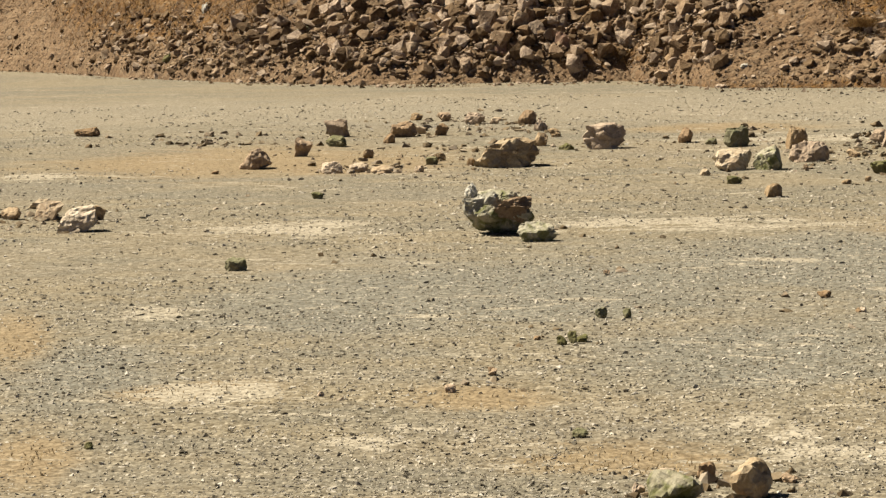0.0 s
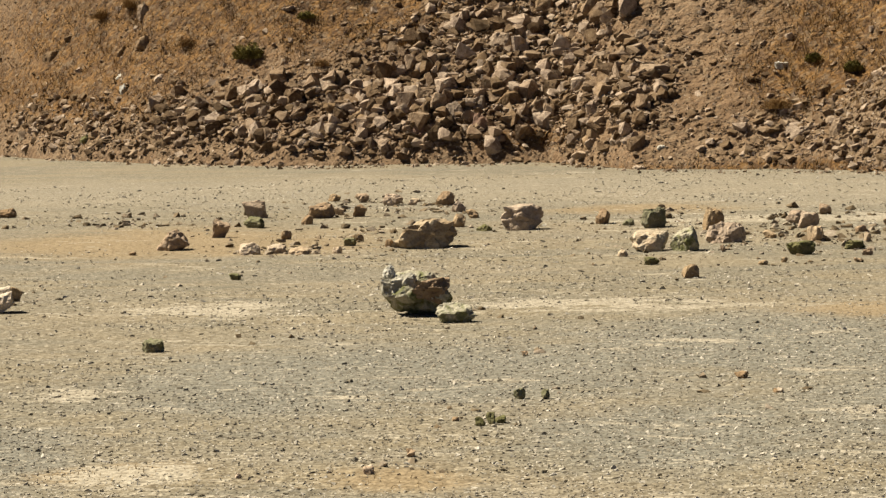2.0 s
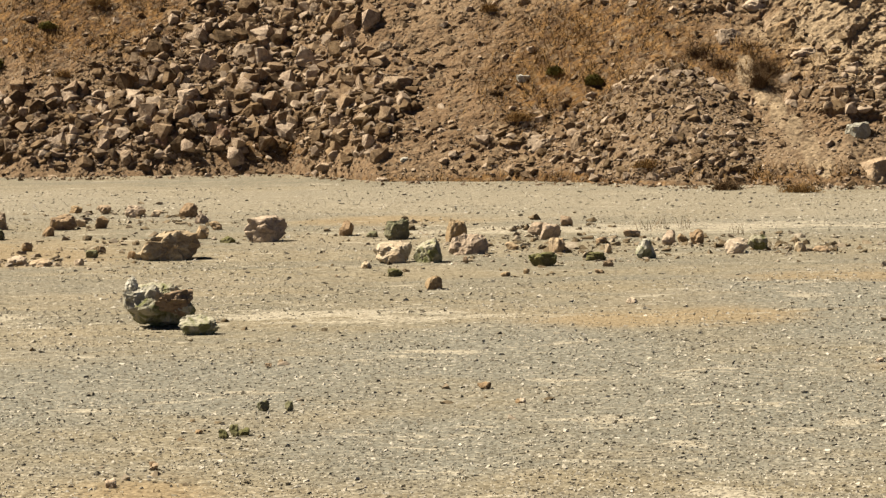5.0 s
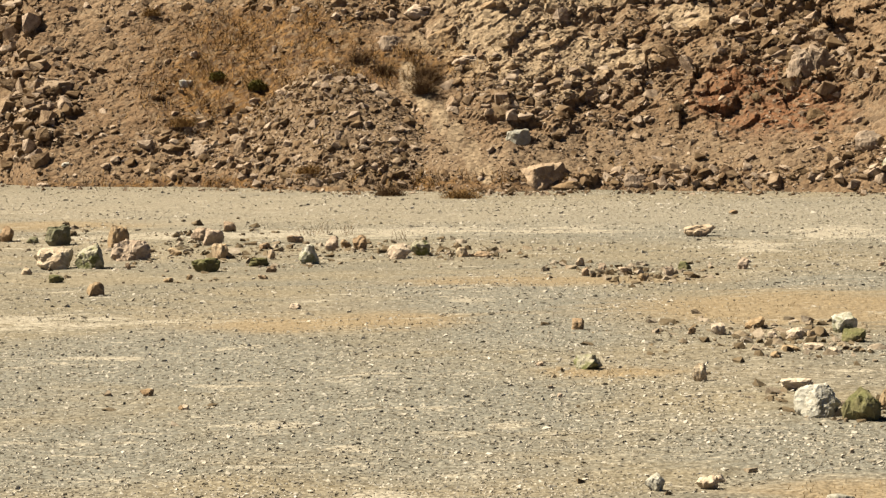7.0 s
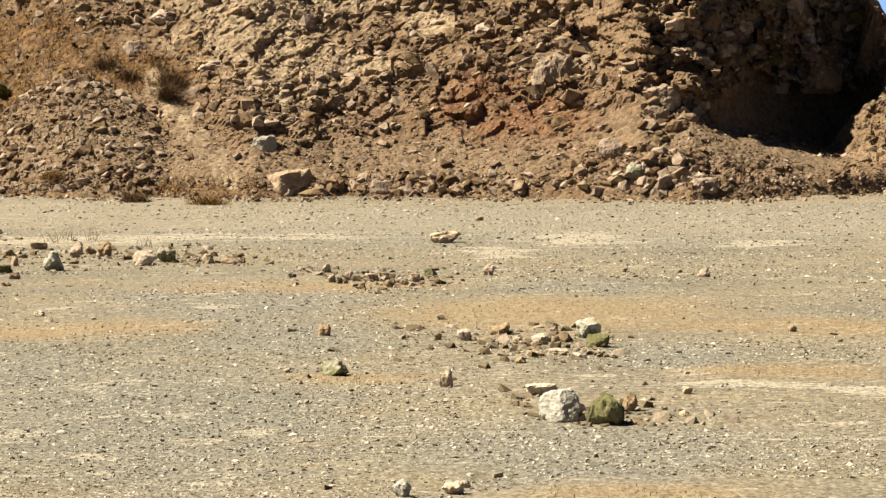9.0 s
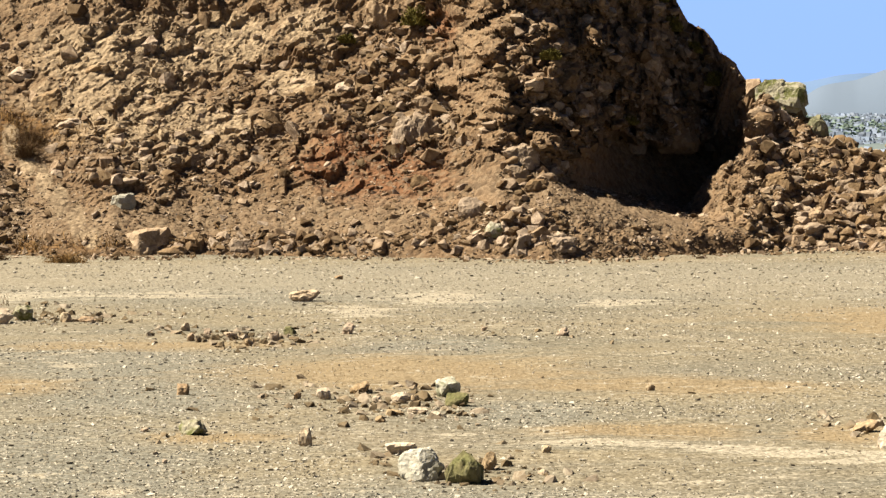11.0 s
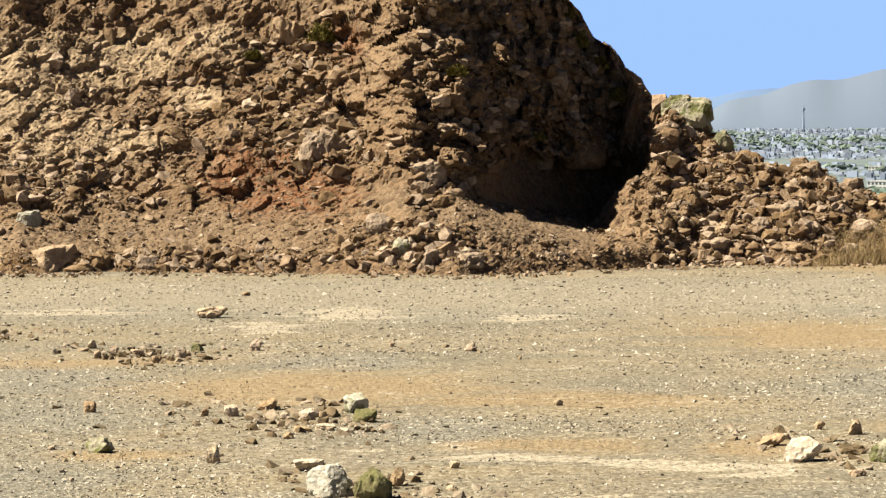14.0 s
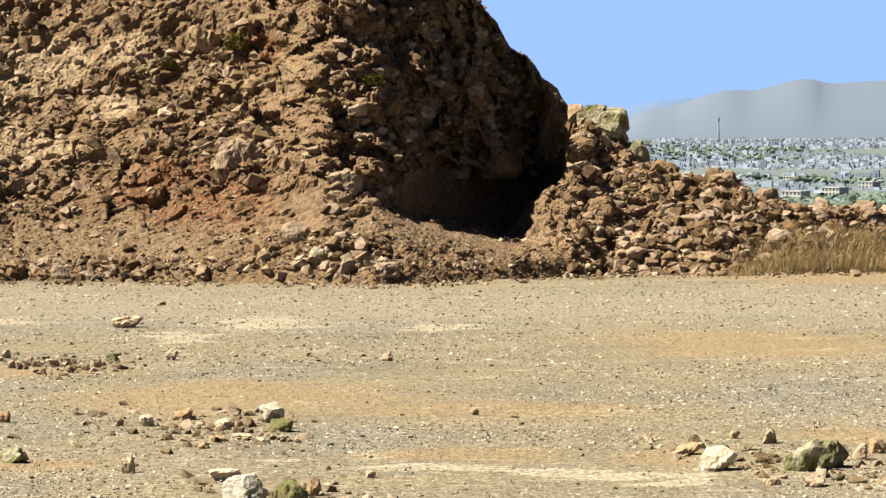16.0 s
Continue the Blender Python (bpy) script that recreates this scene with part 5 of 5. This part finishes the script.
def far_town():
    rng = np.random.default_rng(91)
    n = 26000
    r = 1450 + 2900 * rng.uniform(0, 1, n) ** 0.75
    b = rng.uniform(15.5, 30, n)
    x, y, z = polar(b, r)
    block = fbm(x / 260, y / 260, 3, 93)
    keep = (block > 0.40) & (rng.uniform(0, 1, n) < step(1500, 2600, r) * 0.45 + 0.22)
    x, y, z, r = x[keep], y[keep], z[keep], r[keep]
    n = len(x)
    size = np.stack([rng.uniform(1.5, 3, n), rng.uniform(3, 8, n), rng.uniform(1.2, 2.4, n) + 4 * rng.uniform(0, 1, n) ** 6], -1)
    turn = rng.uniform(0.5, 0.95, n)
    c, s = np.cos(turn), np.sin(turn)
    v = CUBE_V[None] * size[:, None, :]
    v = np.stack([v[..., 0] * c[:, None] - v[..., 1] * s[:, None] + x[:, None], v[..., 0] * s[:, None] + v[..., 1] * c[:, None] + y[:, None], v[..., 2] + z[:, None] - 1], -1)
    f = (CUBE_F[None] + np.arange(n)[:, None, None] * 8).reshape(-1, 4)
    stuff("far_town", mesh_from("far_town", v.reshape(-1, 3), f), CITY, "town of low houses on the plain, tinted pale blue for haze", "town")


far_town()


def far_trees():
    rng = np.random.default_rng(95)
    n = 5200
    r = 1400 + 2600 * rng.uniform(0, 1, n) ** 1.5
    b = rng.uniform(15.5, 30, n)
    x, y, z = polar(b, r)
    keep = fbm(x / 180, y / 420, 3, 97) > 0.53
    p = np.stack([x, y, z + 2.5], -1)[keep]
    stuff("far_trees", strewn("far_trees", p, rng.uniform(4, 8, len(p)), CHIPS, 96, 0.6), TREES, "trees among the far houses, their green tinted blue for haze", "trees")


far_trees()


def block_house(bearing, r, w, d, h, floors, bays):
    """A white flat-roofed building with rows of windows."""
    x, y, z = (float(q) for q in polar(np.array(bearing), np.array(r)))
    ob = new("building")
    ob.matrix_world = pose(x, y, z - 1, 0, 0, -bearing - 38)

    def box(name, cx, cy, cz, sx, sy, sz, mat, parent):
        bm = bmesh.new()
        bmesh.ops.create_cube(bm, size=1.0, matrix=Matrix.LocRotScale((cx, cy, cz), None, (sx, sy, sz)))
        return part(name, bm, mat, parent)

    wall = box("wall", 0, 0, h / 2, w, d, h, WALL, ob)
    box("roof", 0, 0, h + 0.25, w + 0.6, d + 0.6, 0.5, WALL, ob)
    for i in range(floors):
        for k in range(bays):
            box("window", (k + 0.5) / bays * w - w / 2, -d / 2 - 0.02, 1 + (i + 0.55) / floors * (h - 1), w / bays * 0.55, 0.12, h / floors * 0.45, DARK, wall)
    tagged(ob, "white flat-roofed building with rows of dark windows", "building", "far buildings")


block_house(21.05, 1560, 14, 9, 6, 2, 5)
block_house(21.88, 1570, 13, 9, 8, 3, 5)
block_house(20.98, 1900, 11, 8, 5, 2, 4)
block_house(22.6, 1800, 12, 9, 5, 2, 4)


def mast(bearing, r, h):
    x, y, z = (float(q) for q in polar(np.array(bearing), np.array(r)))
    bm = bmesh.new()
    bmesh.ops.create_cone(bm, cap_ends=True, segments=8, radius1=2.2, radius2=0.8, depth=h, matrix=Matrix.Translation((0, 0, h / 2)))
    bmesh.ops.create_cone(bm, cap_ends=True, segments=8, radius1=2.6, radius2=2.6, depth=3, matrix=Matrix.Translation((0, 0, h * 0.86)))
    me = bpy.data.meshes.new("mast")
    bm.to_mesh(me)
    bm.free()
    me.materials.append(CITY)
    ob = new("mast", me)
    ob.location = (x, y, z - 1)
    tagged(ob, "tall radio mast above the far town, tinted pale for haze", "mast")


mast(19.40, 4000, 40)


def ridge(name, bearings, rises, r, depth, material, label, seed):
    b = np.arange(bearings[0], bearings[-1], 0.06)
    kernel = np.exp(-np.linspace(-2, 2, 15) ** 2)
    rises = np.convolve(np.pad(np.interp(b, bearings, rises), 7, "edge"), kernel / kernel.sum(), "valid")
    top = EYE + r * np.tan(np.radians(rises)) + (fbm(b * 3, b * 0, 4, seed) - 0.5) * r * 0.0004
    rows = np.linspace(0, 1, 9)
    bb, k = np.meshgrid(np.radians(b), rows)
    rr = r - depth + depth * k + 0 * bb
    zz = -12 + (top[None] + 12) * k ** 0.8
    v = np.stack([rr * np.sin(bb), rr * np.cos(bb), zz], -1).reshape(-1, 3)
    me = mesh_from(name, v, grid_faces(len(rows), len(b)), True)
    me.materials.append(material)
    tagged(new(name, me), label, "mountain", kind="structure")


ridge("backdrop_ridge", (17.2, 17.8, 18.53, 19.02, 19.5, 20.22, 20.94, 21.3, 21.77, 22.94, 24, 27, 32, 40), (0.15, 0.55, 0.64, 0.84, 0.98, 0.96, 1.17, 1.22, 1.1, 1.17, 1.25, 1.0, 1.3, 0.9), 4780, 260, RIDGE, "mountain ridge beyond the town, tinted blue-grey for haze", 5)
ridge("backdrop_range", (12, 16.5, 17.3, 18.3, 19.2, 21, 25, 32, 40), (0.3, 0.5, 0.58, 0.78, 0.8, 0.9, 0.8, 0.9, 0.6), 4960, 60, RANGE, "mountains on the horizon, tinted faint blue for haze", 6)
